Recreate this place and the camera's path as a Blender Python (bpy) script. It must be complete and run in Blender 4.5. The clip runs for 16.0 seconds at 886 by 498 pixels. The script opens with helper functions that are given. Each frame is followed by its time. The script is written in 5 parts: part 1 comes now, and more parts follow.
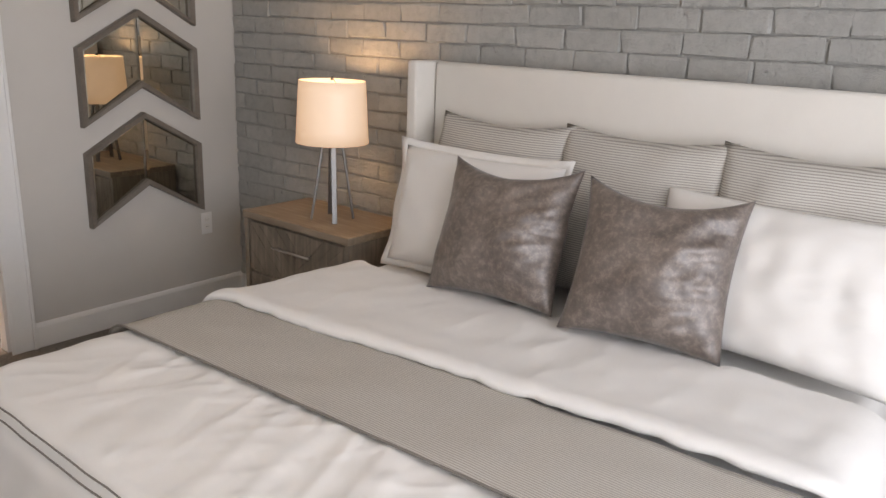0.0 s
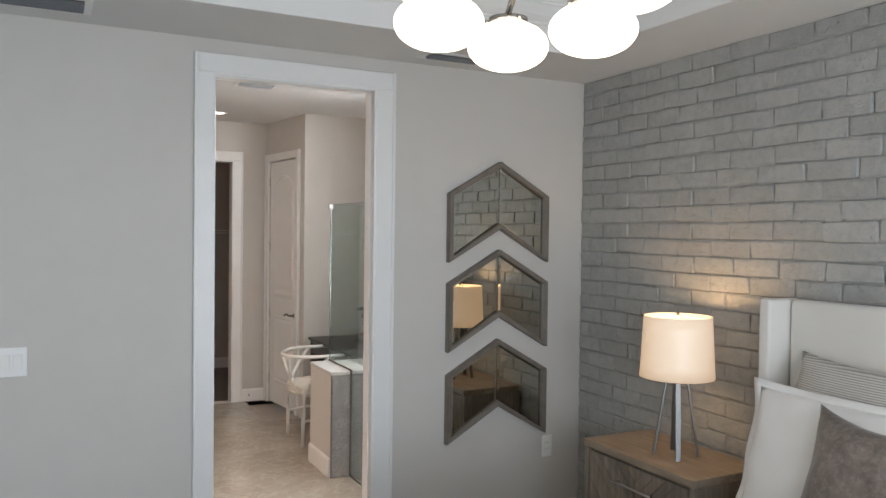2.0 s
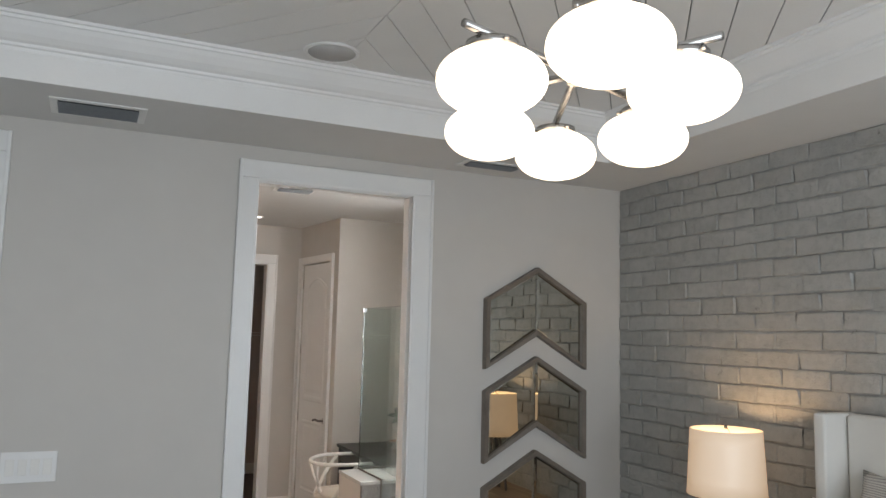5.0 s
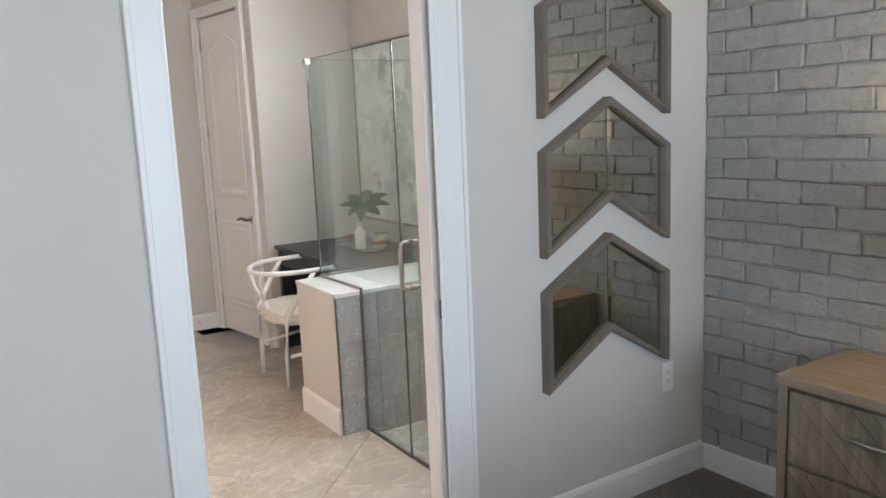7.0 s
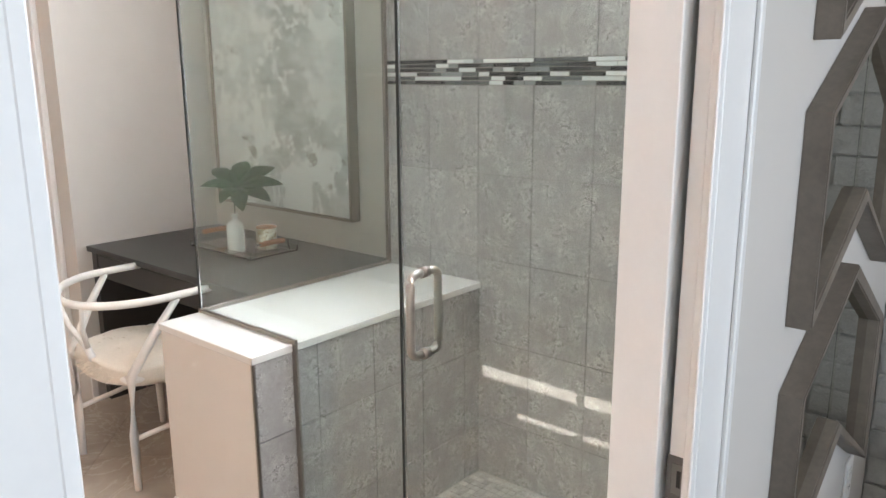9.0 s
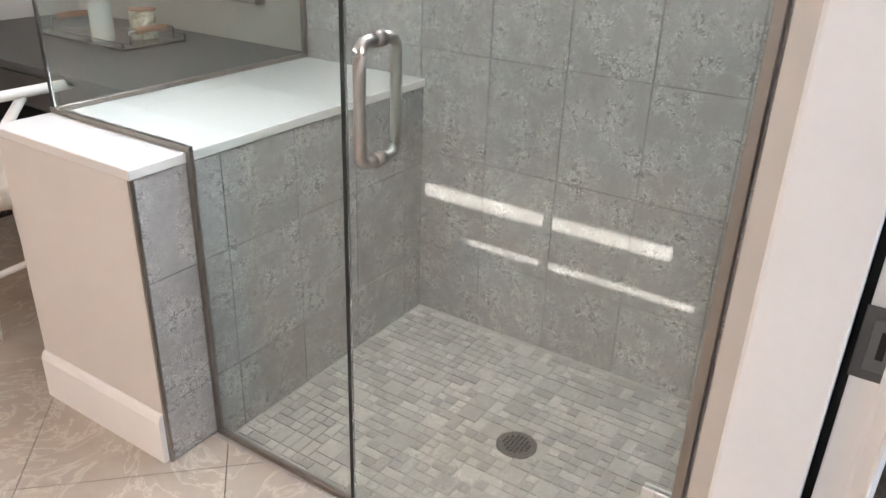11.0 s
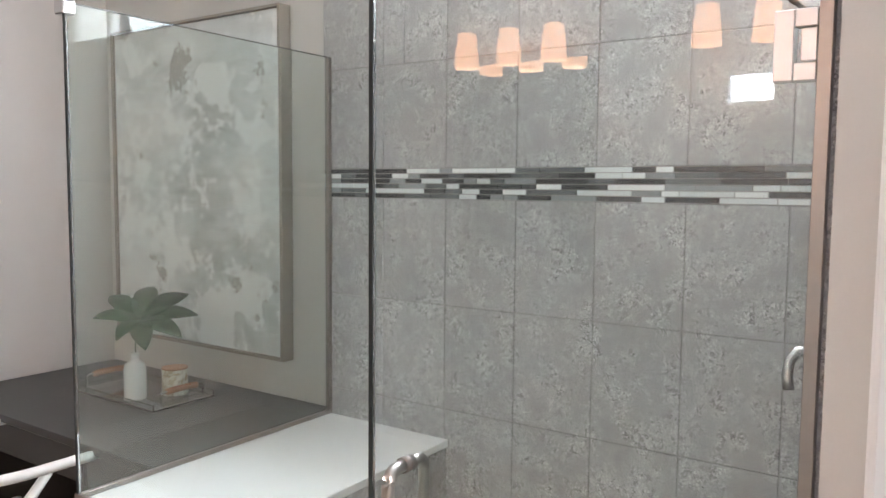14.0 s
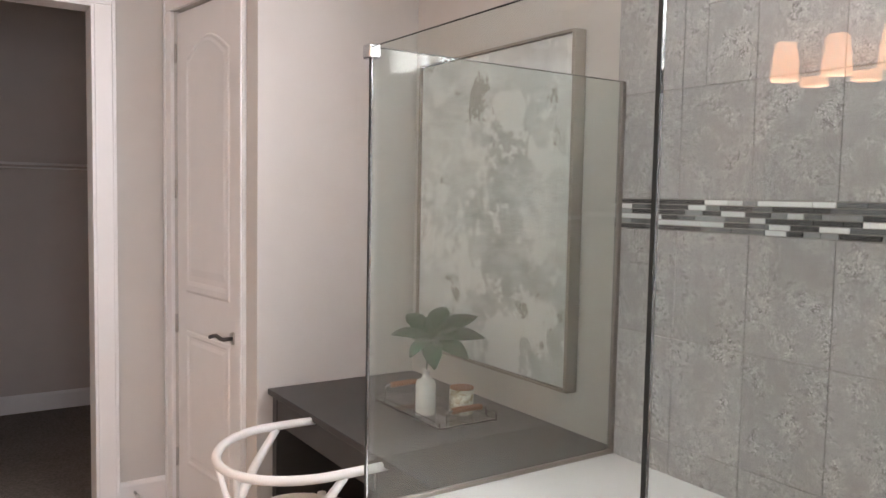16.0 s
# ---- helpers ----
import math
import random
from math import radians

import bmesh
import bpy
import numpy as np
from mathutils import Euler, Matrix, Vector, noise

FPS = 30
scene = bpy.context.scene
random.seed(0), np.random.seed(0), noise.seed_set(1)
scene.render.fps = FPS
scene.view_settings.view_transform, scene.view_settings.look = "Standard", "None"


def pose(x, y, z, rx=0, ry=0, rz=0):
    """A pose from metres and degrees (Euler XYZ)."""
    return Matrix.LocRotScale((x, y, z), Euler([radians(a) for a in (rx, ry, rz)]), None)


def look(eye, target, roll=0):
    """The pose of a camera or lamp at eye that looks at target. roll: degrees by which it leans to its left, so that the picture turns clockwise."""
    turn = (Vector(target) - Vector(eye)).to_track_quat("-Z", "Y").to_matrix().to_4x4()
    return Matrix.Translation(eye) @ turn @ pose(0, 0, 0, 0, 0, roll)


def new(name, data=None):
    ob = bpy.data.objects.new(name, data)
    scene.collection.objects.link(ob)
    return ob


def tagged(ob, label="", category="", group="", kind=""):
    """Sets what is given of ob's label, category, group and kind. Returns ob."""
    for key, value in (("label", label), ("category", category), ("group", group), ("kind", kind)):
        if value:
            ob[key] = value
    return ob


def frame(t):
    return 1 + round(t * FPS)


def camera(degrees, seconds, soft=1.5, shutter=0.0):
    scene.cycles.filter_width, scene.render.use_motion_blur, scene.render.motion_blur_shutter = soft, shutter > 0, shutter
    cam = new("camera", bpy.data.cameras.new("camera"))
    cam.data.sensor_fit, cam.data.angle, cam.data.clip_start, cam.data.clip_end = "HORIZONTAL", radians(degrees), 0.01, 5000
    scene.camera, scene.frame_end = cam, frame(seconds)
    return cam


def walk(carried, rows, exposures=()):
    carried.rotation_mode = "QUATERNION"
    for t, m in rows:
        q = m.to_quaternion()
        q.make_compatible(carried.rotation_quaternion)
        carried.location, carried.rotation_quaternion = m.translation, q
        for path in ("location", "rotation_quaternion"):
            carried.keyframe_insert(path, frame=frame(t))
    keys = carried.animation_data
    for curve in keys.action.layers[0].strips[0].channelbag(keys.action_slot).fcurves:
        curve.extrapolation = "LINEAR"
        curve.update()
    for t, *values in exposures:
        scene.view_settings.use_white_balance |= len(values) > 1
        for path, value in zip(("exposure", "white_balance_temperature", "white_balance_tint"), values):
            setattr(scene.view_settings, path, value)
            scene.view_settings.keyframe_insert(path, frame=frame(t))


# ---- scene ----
cam = camera(59.9, 16.0)
PATH = [
    (0, (-2.711, -3.703, 1.586), (-1.208, -2.506, 1.032), 2.3),
    (0.5, (-2.742, -3.697, 1.614), (-1.534, -2.184, 1.115), 1.4),
    (1, (-2.782, -3.698, 1.646), (-1.774, -2.016, 1.25), 0.3),
    (1.5, (-2.807, -3.72, 1.667), (-1.878, -1.971, 1.385), 0.5),
    (2, (-2.818, -3.723, 1.7), (-1.914, -1.939, 1.659), 0.7),
    (2.5, (-2.848, -3.723, 1.734), (-1.957, -1.945, 1.948), 0.9),
    (3, (-2.86, -3.731, 1.755), (-1.994, -1.982, 2.192), 0.7),
    (3.5, (-2.859, -3.729, 1.758), (-2.012, -1.99, 2.269), 0.7),
    (4, (-2.861, -3.733, 1.758), (-2.021, -1.988, 2.256), 0.6),
    (4.5, (-2.86, -3.729, 1.756), (-2.024, -1.966, 2.198), 0.6),
    (5, (-2.851, -3.675, 1.709), (-2.02, -1.87, 1.935), 1.4),
    (5.2, (-2.841, -3.604, 1.697), (-2.017, -1.785, 1.804), 1.8),
    (7.3, (-2.625, -1.766, 1.518), (-1.500, -0.150, 1.169), -3.6),
    (7.5, (-2.589, -1.563, 1.508), (-1.414, 0.018, 1.158), -3.7),
    (8, (-2.432, -1.057, 1.547), (-1.096, 0.387, 1.184), -0.3),
    (8.2, (-2.392, -0.866, 1.532), (-0.984, 0.502, 1.182), 0.9),
    (10.5, (-2.069, -0.082, 1.365), (-0.543, 0.997, 0.654), 0.6),
    (11, (-1.977, 0.022, 1.263), (-0.455, 0.993, 0.404), 2.0),
    (11.5, (-1.991, 0.051, 1.25), (-0.443, 0.909, 0.319), 1.5),
    (12, (-2.004, 0.049, 1.258), (-0.41, 0.86, 0.362), 2.0),
    (12.5, (-2.004, 0.051, 1.273), (-0.384, 0.888, 0.45), 2.9),
    (13, (-1.991, 0.055, 1.317), (-0.336, 0.983, 0.686), 3.0),
    (13.5, (-1.979, 0.055, 1.41), (-0.311, 1.091, 1.03), 1.5),
    (14, (-1.962, 0.060, 1.486), (-0.312, 1.182, 1.328), 0.5),
    (14.5, (-1.958, 0.053, 1.528), (-0.354, 1.246, 1.482), 0.1),
    (15, (-1.949, 0.048, 1.539), (-0.408, 1.323, 1.5), -0.4),
    (15.5, (-1.916, 0.039, 1.548), (-0.546, 1.494, 1.463), -0.2),
    (16, (-1.876, 0.09, 1.541), (-0.77, 1.751, 1.403), 1.1),
]
EXPOSURES = [(0.0, -0.30, 7900, 24), (0.5, -0.12, 7450, 20), (1.5, -0.20, 7100, 18), (2.2, -0.38, 6950, 15), (3.0, -0.62, 7350, 17), (4.4, -0.64, 7350, 17), (5.2, -0.57, 7000, 15), (7.3, 0.20, 6600, 15), (8.2, 0.32, 6850, 16), (10.5, 0.46, 6450, 16), (12.5, 0.43, 6600, 18), (13.5, 0.40, 6450, 16), (14.5, 0.15, 6550, 21), (15.0, 0.11, 6700, 21), (16.0, 0.22, 6900, 24)]
walk(cam, [(t, look(eye, target, roll)) for t, eye, target, roll in PATH], EXPOSURES)

# ---------- light ----------
SUN_TRAVEL = Vector((1.0, 0.08, -0.66)).normalized()
world = bpy.data.worlds.new("world")
scene.world = world
world.use_nodes = True
wn = world.node_tree.nodes
sky = wn.new("ShaderNodeTexSky")
sky.sky_type, sky.sun_disc = "NISHITA", False
sky.sun_elevation, sky.sun_rotation = radians(33.0), radians(-84.0)
world.node_tree.links.new(sky.outputs[0], wn["Background"].inputs[0])
wn["Background"].inputs[1].default_value = 0.12


def lamp(name, kind, m, energy, color, size=(1, 1)):
    data = bpy.data.lights.new(name, kind)
    data.energy, data.color = energy, color
    if kind == "AREA":
        data.shape, data.size, data.size_y = "RECTANGLE", size[0], size[1]
    if kind == "SUN":
        data.angle = radians(0.2)
    if kind == "POINT":
        data.shadow_soft_size = size[0]
    ob = new(name, data)
    ob.matrix_world = m
    return ob


lamp("sun", "SUN", look((0, 0, 6), Vector((0, 0, 6)) + SUN_TRAVEL), 5.0, (1.0, 0.93, 0.84))
lamp("window_light_south", "AREA", look((-2.3, -5.02, 1.35), (-2.3, 0, 1.1)), 140, (0.68, 0.84, 1.0), (3.0, 2.0))
lamp("window_light_shower", "AREA", look((0.125, 0.89, 2.35), (-3, 0.89, 1.3)), 92, (0.86, 0.94, 1.0), (1.1, 0.5))

# ---------- materials ----------


def material(name):
    m = bpy.data.materials.new(name)
    m.use_nodes = True
    t = m.node_tree
    return m, t, t.nodes["Principled BSDF"]


def spot(t, scale, detail=4.0, rough=0.55, vec=None):
    n = t.nodes.new("ShaderNodeTexNoise")
    n.inputs["Scale"].default_value, n.inputs["Detail"].default_value, n.inputs["Roughness"].default_value = scale, detail, rough
    if vec is None:
        g = t.nodes.new("ShaderNodeNewGeometry")
        vec = g.outputs["Position"]
    t.links.new(vec, n.inputs["Vector"])
    return n.outputs["Fac"]


def ramp(t, fac, stops):
    r = t.nodes.new("ShaderNodeValToRGB")
    while len(r.color_ramp.elements) < len(stops):
        r.color_ramp.elements.new(0.5)
    for e, (p, c) in zip(r.color_ramp.elements, stops):
        e.position, e.color = p, (*c, 1)
    t.links.new(fac, r.inputs[0])
    return r.outputs[0]


def blend(t, fac, a, b, mode="MIX"):
    n = t.nodes.new("ShaderNodeMix")
    n.data_type, n.blend_type = "RGBA", mode
    for sock, v in ((n.inputs["Factor"], fac), (n.inputs["A"], a), (n.inputs["B"], b)):
        if isinstance(v, (int, float)):
            sock.default_value = v
        elif isinstance(v, tuple):
            sock.default_value = (*v, 1)
        else:
            t.links.new(v, sock)
    return n.outputs["Result"]


def relief(t, bsdf, heights, strength=0.3, dist=0.002):
    prev = None
    for h, s in heights:
        b = t.nodes.new("ShaderNodeBump")
        b.inputs["Strength"].default_value, b.inputs["Distance"].default_value = strength * s, dist
        t.links.new(h, b.inputs["Height"])
        if prev:
            t.links.new(prev, b.inputs["Normal"])
        prev = b.outputs[0]
    t.links.new(prev, bsdf.inputs["Normal"])


def shade(c, k):
    return tuple(min(1.0, v * k) for v in c)


def plain(name, c, rough=0.5, metal=0.0, vary=0.06, scale=6.0, fine=90.0, bump=0.1, spec=0.5, coat=0.0, sheen=0.0):
    """Colour varied at a broad and a fine scale, with a fine relief."""
    m, t, b = material(name)
    broad, grain = spot(t, scale), spot(t, fine)
    col = ramp(t, broad, [(0.3, shade(c, 1 - vary)), (0.7, shade(c, 1 + vary))])
    col = blend(t, 0.25, col, ramp(t, grain, [(0.35, shade(c, 1 - 1.5 * vary)), (0.65, shade(c, 1 + 1.5 * vary))]))
    t.links.new(col, b.inputs["Base Color"])
    b.inputs["Roughness"].default_value, b.inputs["Metallic"].default_value = rough, metal
    b.inputs["Specular IOR Level"].default_value, b.inputs["Coat Weight"].default_value = spec, coat
    b.inputs["Sheen Weight"].default_value = sheen
    if bump:
        relief(t, b, [(grain, 1.0)], bump)
    return m


def random_tint(t, col, lo=0.9, hi=1.1, island=False):
    """Each piece a little lighter or darker: by object, or by loose part of a joined mesh."""
    o = t.nodes.new("ShaderNodeNewGeometry" if island else "ShaderNodeObjectInfo")
    return blend(t, 1.0, col, ramp(t, o.outputs["Random Per Island" if island else "Random"], [(0, (lo,) * 3), (1, (hi,) * 3)]), "MULTIPLY")


WALL = plain("wall_paint", (0.60, 0.57, 0.53), 0.75, vary=0.02, fine=260, bump=0.12)
TRIM = plain("white_trim_paint", (0.80, 0.79, 0.77), 0.35, vary=0.02, fine=120, bump=0.03)
CEIL = plain("ceiling_paint", (0.70, 0.69, 0.67), 0.8, vary=0.02, fine=220, bump=0.1)
PLANK = plain("plank_paint", (0.76, 0.75, 0.73), 0.5, vary=0.02, fine=100, bump=0.05)
CLOSETP = plain("closet_paint", (0.56, 0.50, 0.46), 0.8, vary=0.03)
LAMPMETAL = plain("lamp_nickel", (0.15, 0.145, 0.14), 0.5, 1.0, vary=0.06, fine=300, bump=0.05)
SATIN = plain("satin_nickel", (0.46, 0.44, 0.42), 0.27, 1.0, vary=0.05, fine=300, bump=0.04)
LEGMETAL = plain("steel_leg", (0.20, 0.195, 0.19), 0.42, 1.0, vary=0.05, fine=300, bump=0.04)
NICKEL = plain("brushed_nickel", (0.48, 0.455, 0.425), 0.28, 1.0, vary=0.05, fine=300, bump=0.05)
HINGE = plain("hinge_nickel", (0.66, 0.64, 0.62), 0.38, 0.9, vary=0.03, fine=300, bump=0.03)
DARKMETAL = plain("bronze_channel", (0.30, 0.27, 0.245), 0.35, 1.0, vary=0.05, bump=0.03)
CHROME = plain("chrome", (0.60, 0.60, 0.60), 0.18, 1.0, vary=0.02, bump=0)
# near-black for gaps, slots and holes, standing in for the shade inside
BLACK = plain("gap_shade_black", (0.012, 0.012, 0.012), 0.8, vary=0.1)
GREYVENT = plain("vent_grey", (0.34, 0.35, 0.36), 0.5, vary=0.04)
SPEAKER = plain("speaker_cloth", (0.50, 0.49, 0.48), 0.9, vary=0.05, fine=600, bump=0.4)
QUARTZ = plain("white_quartz", (0.68, 0.675, 0.65), 0.12, vary=0.02, fine=150, bump=0.0)
DESK = plain("charcoal_lacquer", (0.043, 0.042, 0.040), 0.35, vary=0.1, fine=60, bump=0.05)
CHAIRW = plain("white_lacquer", (0.80, 0.78, 0.74), 0.4, vary=0.03, bump=0.05)
LEATHER = plain("tan_leather", (0.38, 0.15, 0.06), 0.5, vary=0.12, bump=0.2)
TANLEATHER = plain("bench_leather", (0.42, 0.27, 0.15), 0.5, vary=0.12, fine=140, bump=0.25)
CERAMIC = plain("white_ceramic", (0.75, 0.76, 0.74), 0.25, vary=0.03, bump=0.03)
FABRIC = plain("cream_upholstery", (0.74, 0.71, 0.66), 0.9, vary=0.03, fine=700, bump=0.5, sheen=0.2)
LINEN = plain("white_linen", (0.80, 0.78, 0.75), 0.85, vary=0.02, fine=800, bump=0.35, sheen=0.15)
PIPING = plain("grey_piping", (0.20, 0.18, 0.16), 0.8, vary=0.1)
FUR = plain("cream_fleece", (0.74, 0.67, 0.57), 0.95, vary=0.1, fine=150, bump=0.6, sheen=0.4)
MIRRORWOOD = plain("grey_washed_wood", (0.175, 0.146, 0.120), 0.45, vary=0.2, scale=9, fine=70, bump=0.2)


def mirror_glass():
    m, t, b = material("aged_mirror")
    b.inputs["Metallic"].default_value, b.inputs["Roughness"].default_value = 1.0, 0.015
    t.links.new(ramp(t, spot(t, 5), [(0.3, (0.56, 0.55, 0.50)), (0.7, (0.62, 0.61, 0.56))]), b.inputs["Base Color"])
    return m


def clear_glass(name, tint, rough=0.0, ior=1.45):
    m, t, b = material(name)
    b.inputs["Base Color"].default_value = (*tint, 1)
    b.inputs["Transmission Weight"].default_value, b.inputs["Roughness"].default_value, b.inputs["IOR"].default_value = 1.0, rough, ior
    return m


MIRROR = mirror_glass()
GLASS = clear_glass("shower_glass", (0.885, 0.957, 0.935), 0.0, 1.5)
GLASSEDGE = plain("green_glass_edge", (0.004, 0.010, 0.009), 0.55, vary=0.05, bump=0)
ACRYLIC = clear_glass("acrylic", (0.97, 0.98, 0.98), 0.0, 1.45)


def glow(name, color, strength, base=(0.8, 0.8, 0.8)):
    m, t, b = material(name)
    b.inputs["Base Color"].default_value, b.inputs["Roughness"].default_value = (*base, 1), 0.4
    b.inputs["Emission Color"].default_value, b.inputs["Emission Strength"].default_value = (*color, 1), strength
    return m


OPAL = glow("lit_opal_glass", (1.0, 0.86, 0.66), 4.5)
DOWNLIGHT = glow("lit_downlight", (1.0, 0.93, 0.85), 10.0)
SHADE = glow("lit_linen_shade", (1.0, 0.66, 0.36), 0.50, (0.75, 0.70, 0.62))
SCONCE = glow("lit_sconce_glass", (1.0, 0.46, 0.20), 5.4)


def carpet_mat():
    m, t, b = material("taupe_carpet")
    f, g = spot(t, 70, 6, 0.75), spot(t, 2.2)
    col = blend(t, 0.6, ramp(t, f, [(0.34, (0.075, 0.064, 0.054)), (0.64, (0.46, 0.415, 0.37))]), ramp(t, g, [(0.3, (0.18, 0.16, 0.14)), (0.7, (0.25, 0.225, 0.2))]))
    t.links.new(col, b.inputs["Base Color"])
    b.inputs["Roughness"].default_value = 1.0
    relief(t, b, [(f, 1.0), (g, 0.5)], 1.0, 0.02)
    return m


def brick_mat(name="painted_brick", k=1.0):
    m, t, b = material(name)
    broad, grain, pit, chip = spot(t, 5), spot(t, 90, 6, 0.65), spot(t, 26, 8, 0.72), spot(t, 11, 9, 0.7)
    col = ramp(t, broad, [(0.3, shade((0.375, 0.375, 0.355), k)), (0.7, shade((0.445, 0.44, 0.42), k))])
    col = blend(t, 0.4, col, ramp(t, pit, [(0.36, shade((0.28, 0.28, 0.265), k)), (0.5, shade((0.39, 0.39, 0.37), k)), (0.75, shade((0.50, 0.495, 0.47), k))]))
    col = blend(t, ramp(t, chip, [(0.30, (0.75,) * 3), (0.36, (0, 0, 0))]), col, (0.17, 0.165, 0.155))
    t.links.new(random_tint(t, col, 0.93, 1.07), b.inputs["Base Color"])
    b.inputs["Roughness"].default_value = 0.62
    relief(t, b, [(chip, 1.8), (pit, 0.9), (grain, 0.3)], 0.9, 0.008)
    return m


def stone_tile(name, a, c, light, dark, rough, cell=40.0, bump=0.35, vein=0.0, lo=0.93, hi=1.06, island=False):
    """Mottled stone-look porcelain with clusters of small light and dark pits."""
    m, t, b = material(name)
    broad, mid, fine, speck = spot(t, 3.0, 6, 0.6), spot(t, 12, 7, 0.68), spot(t, cell, 6, 0.75), spot(t, cell * 2.7, 4, 0.7)
    col = ramp(t, broad, [(0.3, a), (0.7, c)])
    col = blend(t, 0.5, col, ramp(t, mid, [(0.3, shade(a, 0.85)), (0.7, shade(c, 1.1))]))
    cluster = ramp(t, mid, [(0.44, (0.06,) * 3), (0.60, (0.9,) * 3)])
    pits = blend(t, 1.0, cluster, ramp(t, fine, [(0.51, (0, 0, 0)), (0.57, (0.85,) * 3)]), "MULTIPLY")
    col = blend(t, pits, col, dark)
    dots = blend(t, 1.0, cluster, ramp(t, speck, [(0.53, (0, 0, 0)), (0.59, (0.9,) * 3)]), "MULTIPLY")
    col = blend(t, dots, col, light)
    if vein:
        w = ramp(t, spot(t, 1.9, 9, 0.62), [(0.455, (0, 0, 0)), (0.5, (vein,) * 3), (0.545, (0, 0, 0))])
        col = blend(t, w, col, light)
    t.links.new(random_tint(t, col, lo, hi, island), b.inputs["Base Color"])
    b.inputs["Roughness"].default_value = rough
    relief(t, b, [(fine, 1.0), (speck, 0.6), (mid, 0.5)], bump, 0.003)
    return m


def marble_floor():
    """Beige marble-look porcelain: soft swirling clouds, thin pale veins."""
    m, t, b = material("beige_marble_tile")
    n = []
    for scale, dist in ((1.3, 1.6), (2.8, 2.4), (7.0, 1.0)):
        g = t.nodes.new("ShaderNodeNewGeometry")
        k = t.nodes.new("ShaderNodeTexNoise")
        k.inputs["Scale"].default_value, k.inputs["Detail"].default_value, k.inputs["Roughness"].default_value, k.inputs["Distortion"].default_value = scale, 7.0, 0.6, dist
        t.links.new(g.outputs["Position"], k.inputs["Vector"])
        n.append(k.outputs["Fac"])
    col = ramp(t, n[0], [(0.32, (0.34, 0.29, 0.24)), (0.5, (0.42, 0.37, 0.31)), (0.68, (0.50, 0.45, 0.385))])
    col = blend(t, 0.4, col, ramp(t, n[2], [(0.3, (0.35, 0.30, 0.25)), (0.7, (0.49, 0.44, 0.38))]))
    col = blend(t, ramp(t, n[1], [(0.47, (0, 0, 0)), (0.5, (0.55,) * 3), (0.52, (0, 0, 0))]), col, (0.60, 0.555, 0.49))
    t.links.new(random_tint(t, col, 0.985, 1.015), b.inputs["Base Color"])
    b.inputs["Roughness"].default_value = 0.2
    relief(t, b, [(n[2], 1.0)], 0.08, 0.002)
    return m


CARPET = carpet_mat()
BRICK = brick_mat()
# the bricks' own paint, darkened so its colour carries the joint shade
MORTAR = brick_mat("joint_shade_mortar", 0.9)
TILE = stone_tile("grey_stone_tile", (0.335, 0.326, 0.315), (0.45, 0.44, 0.427), (0.70, 0.69, 0.67), (0.13, 0.125, 0.118), 0.24, 78, 0.9)
GROUT = plain("grey_grout", (0.31, 0.295, 0.275), 0.9, vary=0.06, fine=120, bump=0.3)
FLOORTILE = marble_floor()
FLOORGROUT = plain("beige_grout", (0.38, 0.33, 0.28), 0.8, vary=0.05)
PALEGROUT = plain("pale_grout", (0.44, 0.415, 0.38), 0.85, vary=0.05)
PEBBLE = stone_tile("mosaic_stone", (0.42, 0.395, 0.36), (0.53, 0.50, 0.46), (0.64, 0.615, 0.57), (0.31, 0.29, 0.26), 0.38, 60, 0.3, 0.0, 0.72, 1.1)
MOSAICREST = stone_tile("mosaic_stone_joined", (0.42, 0.395, 0.36), (0.53, 0.50, 0.46), (0.64, 0.615, 0.57), (0.31, 0.29, 0.26), 0.38, 60, 0.3, 0.0, 0.72, 1.1, True)


def mosaic_mat():
    m, t, b = material("glass_mosaic")
    o = t.nodes.new("ShaderNodeObjectInfo")
    r = t.nodes.new("ShaderNodeValToRGB")
    r.color_ramp.interpolation = "CONSTANT"
    stops = [(0.0, (0.018, 0.02, 0.022)), (0.30, (0.10, 0.11, 0.11)), (0.50, (0.26, 0.28, 0.275)), (0.66, (0.66, 0.69, 0.68)), (0.86, (0.80, 0.81, 0.79))]
    while len(r.color_ramp.elements) < len(stops):
        r.color_ramp.elements.new(0.5)
    for e, (p, c) in zip(r.color_ramp.elements, stops):
        e.position, e.color = p, (*c, 1)
    t.links.new(o.outputs["Random"], r.inputs[0])
    t.links.new(blend(t, 0.05, r.outputs[0], ramp(t, spot(t, 60), [(0.3, (0.2,) * 3), (0.7, (0.6,) * 3)])), b.inputs["Base Color"])
    b.inputs["Roughness"].default_value, b.inputs["Coat Weight"].default_value = 0.15, 0.3
    return m


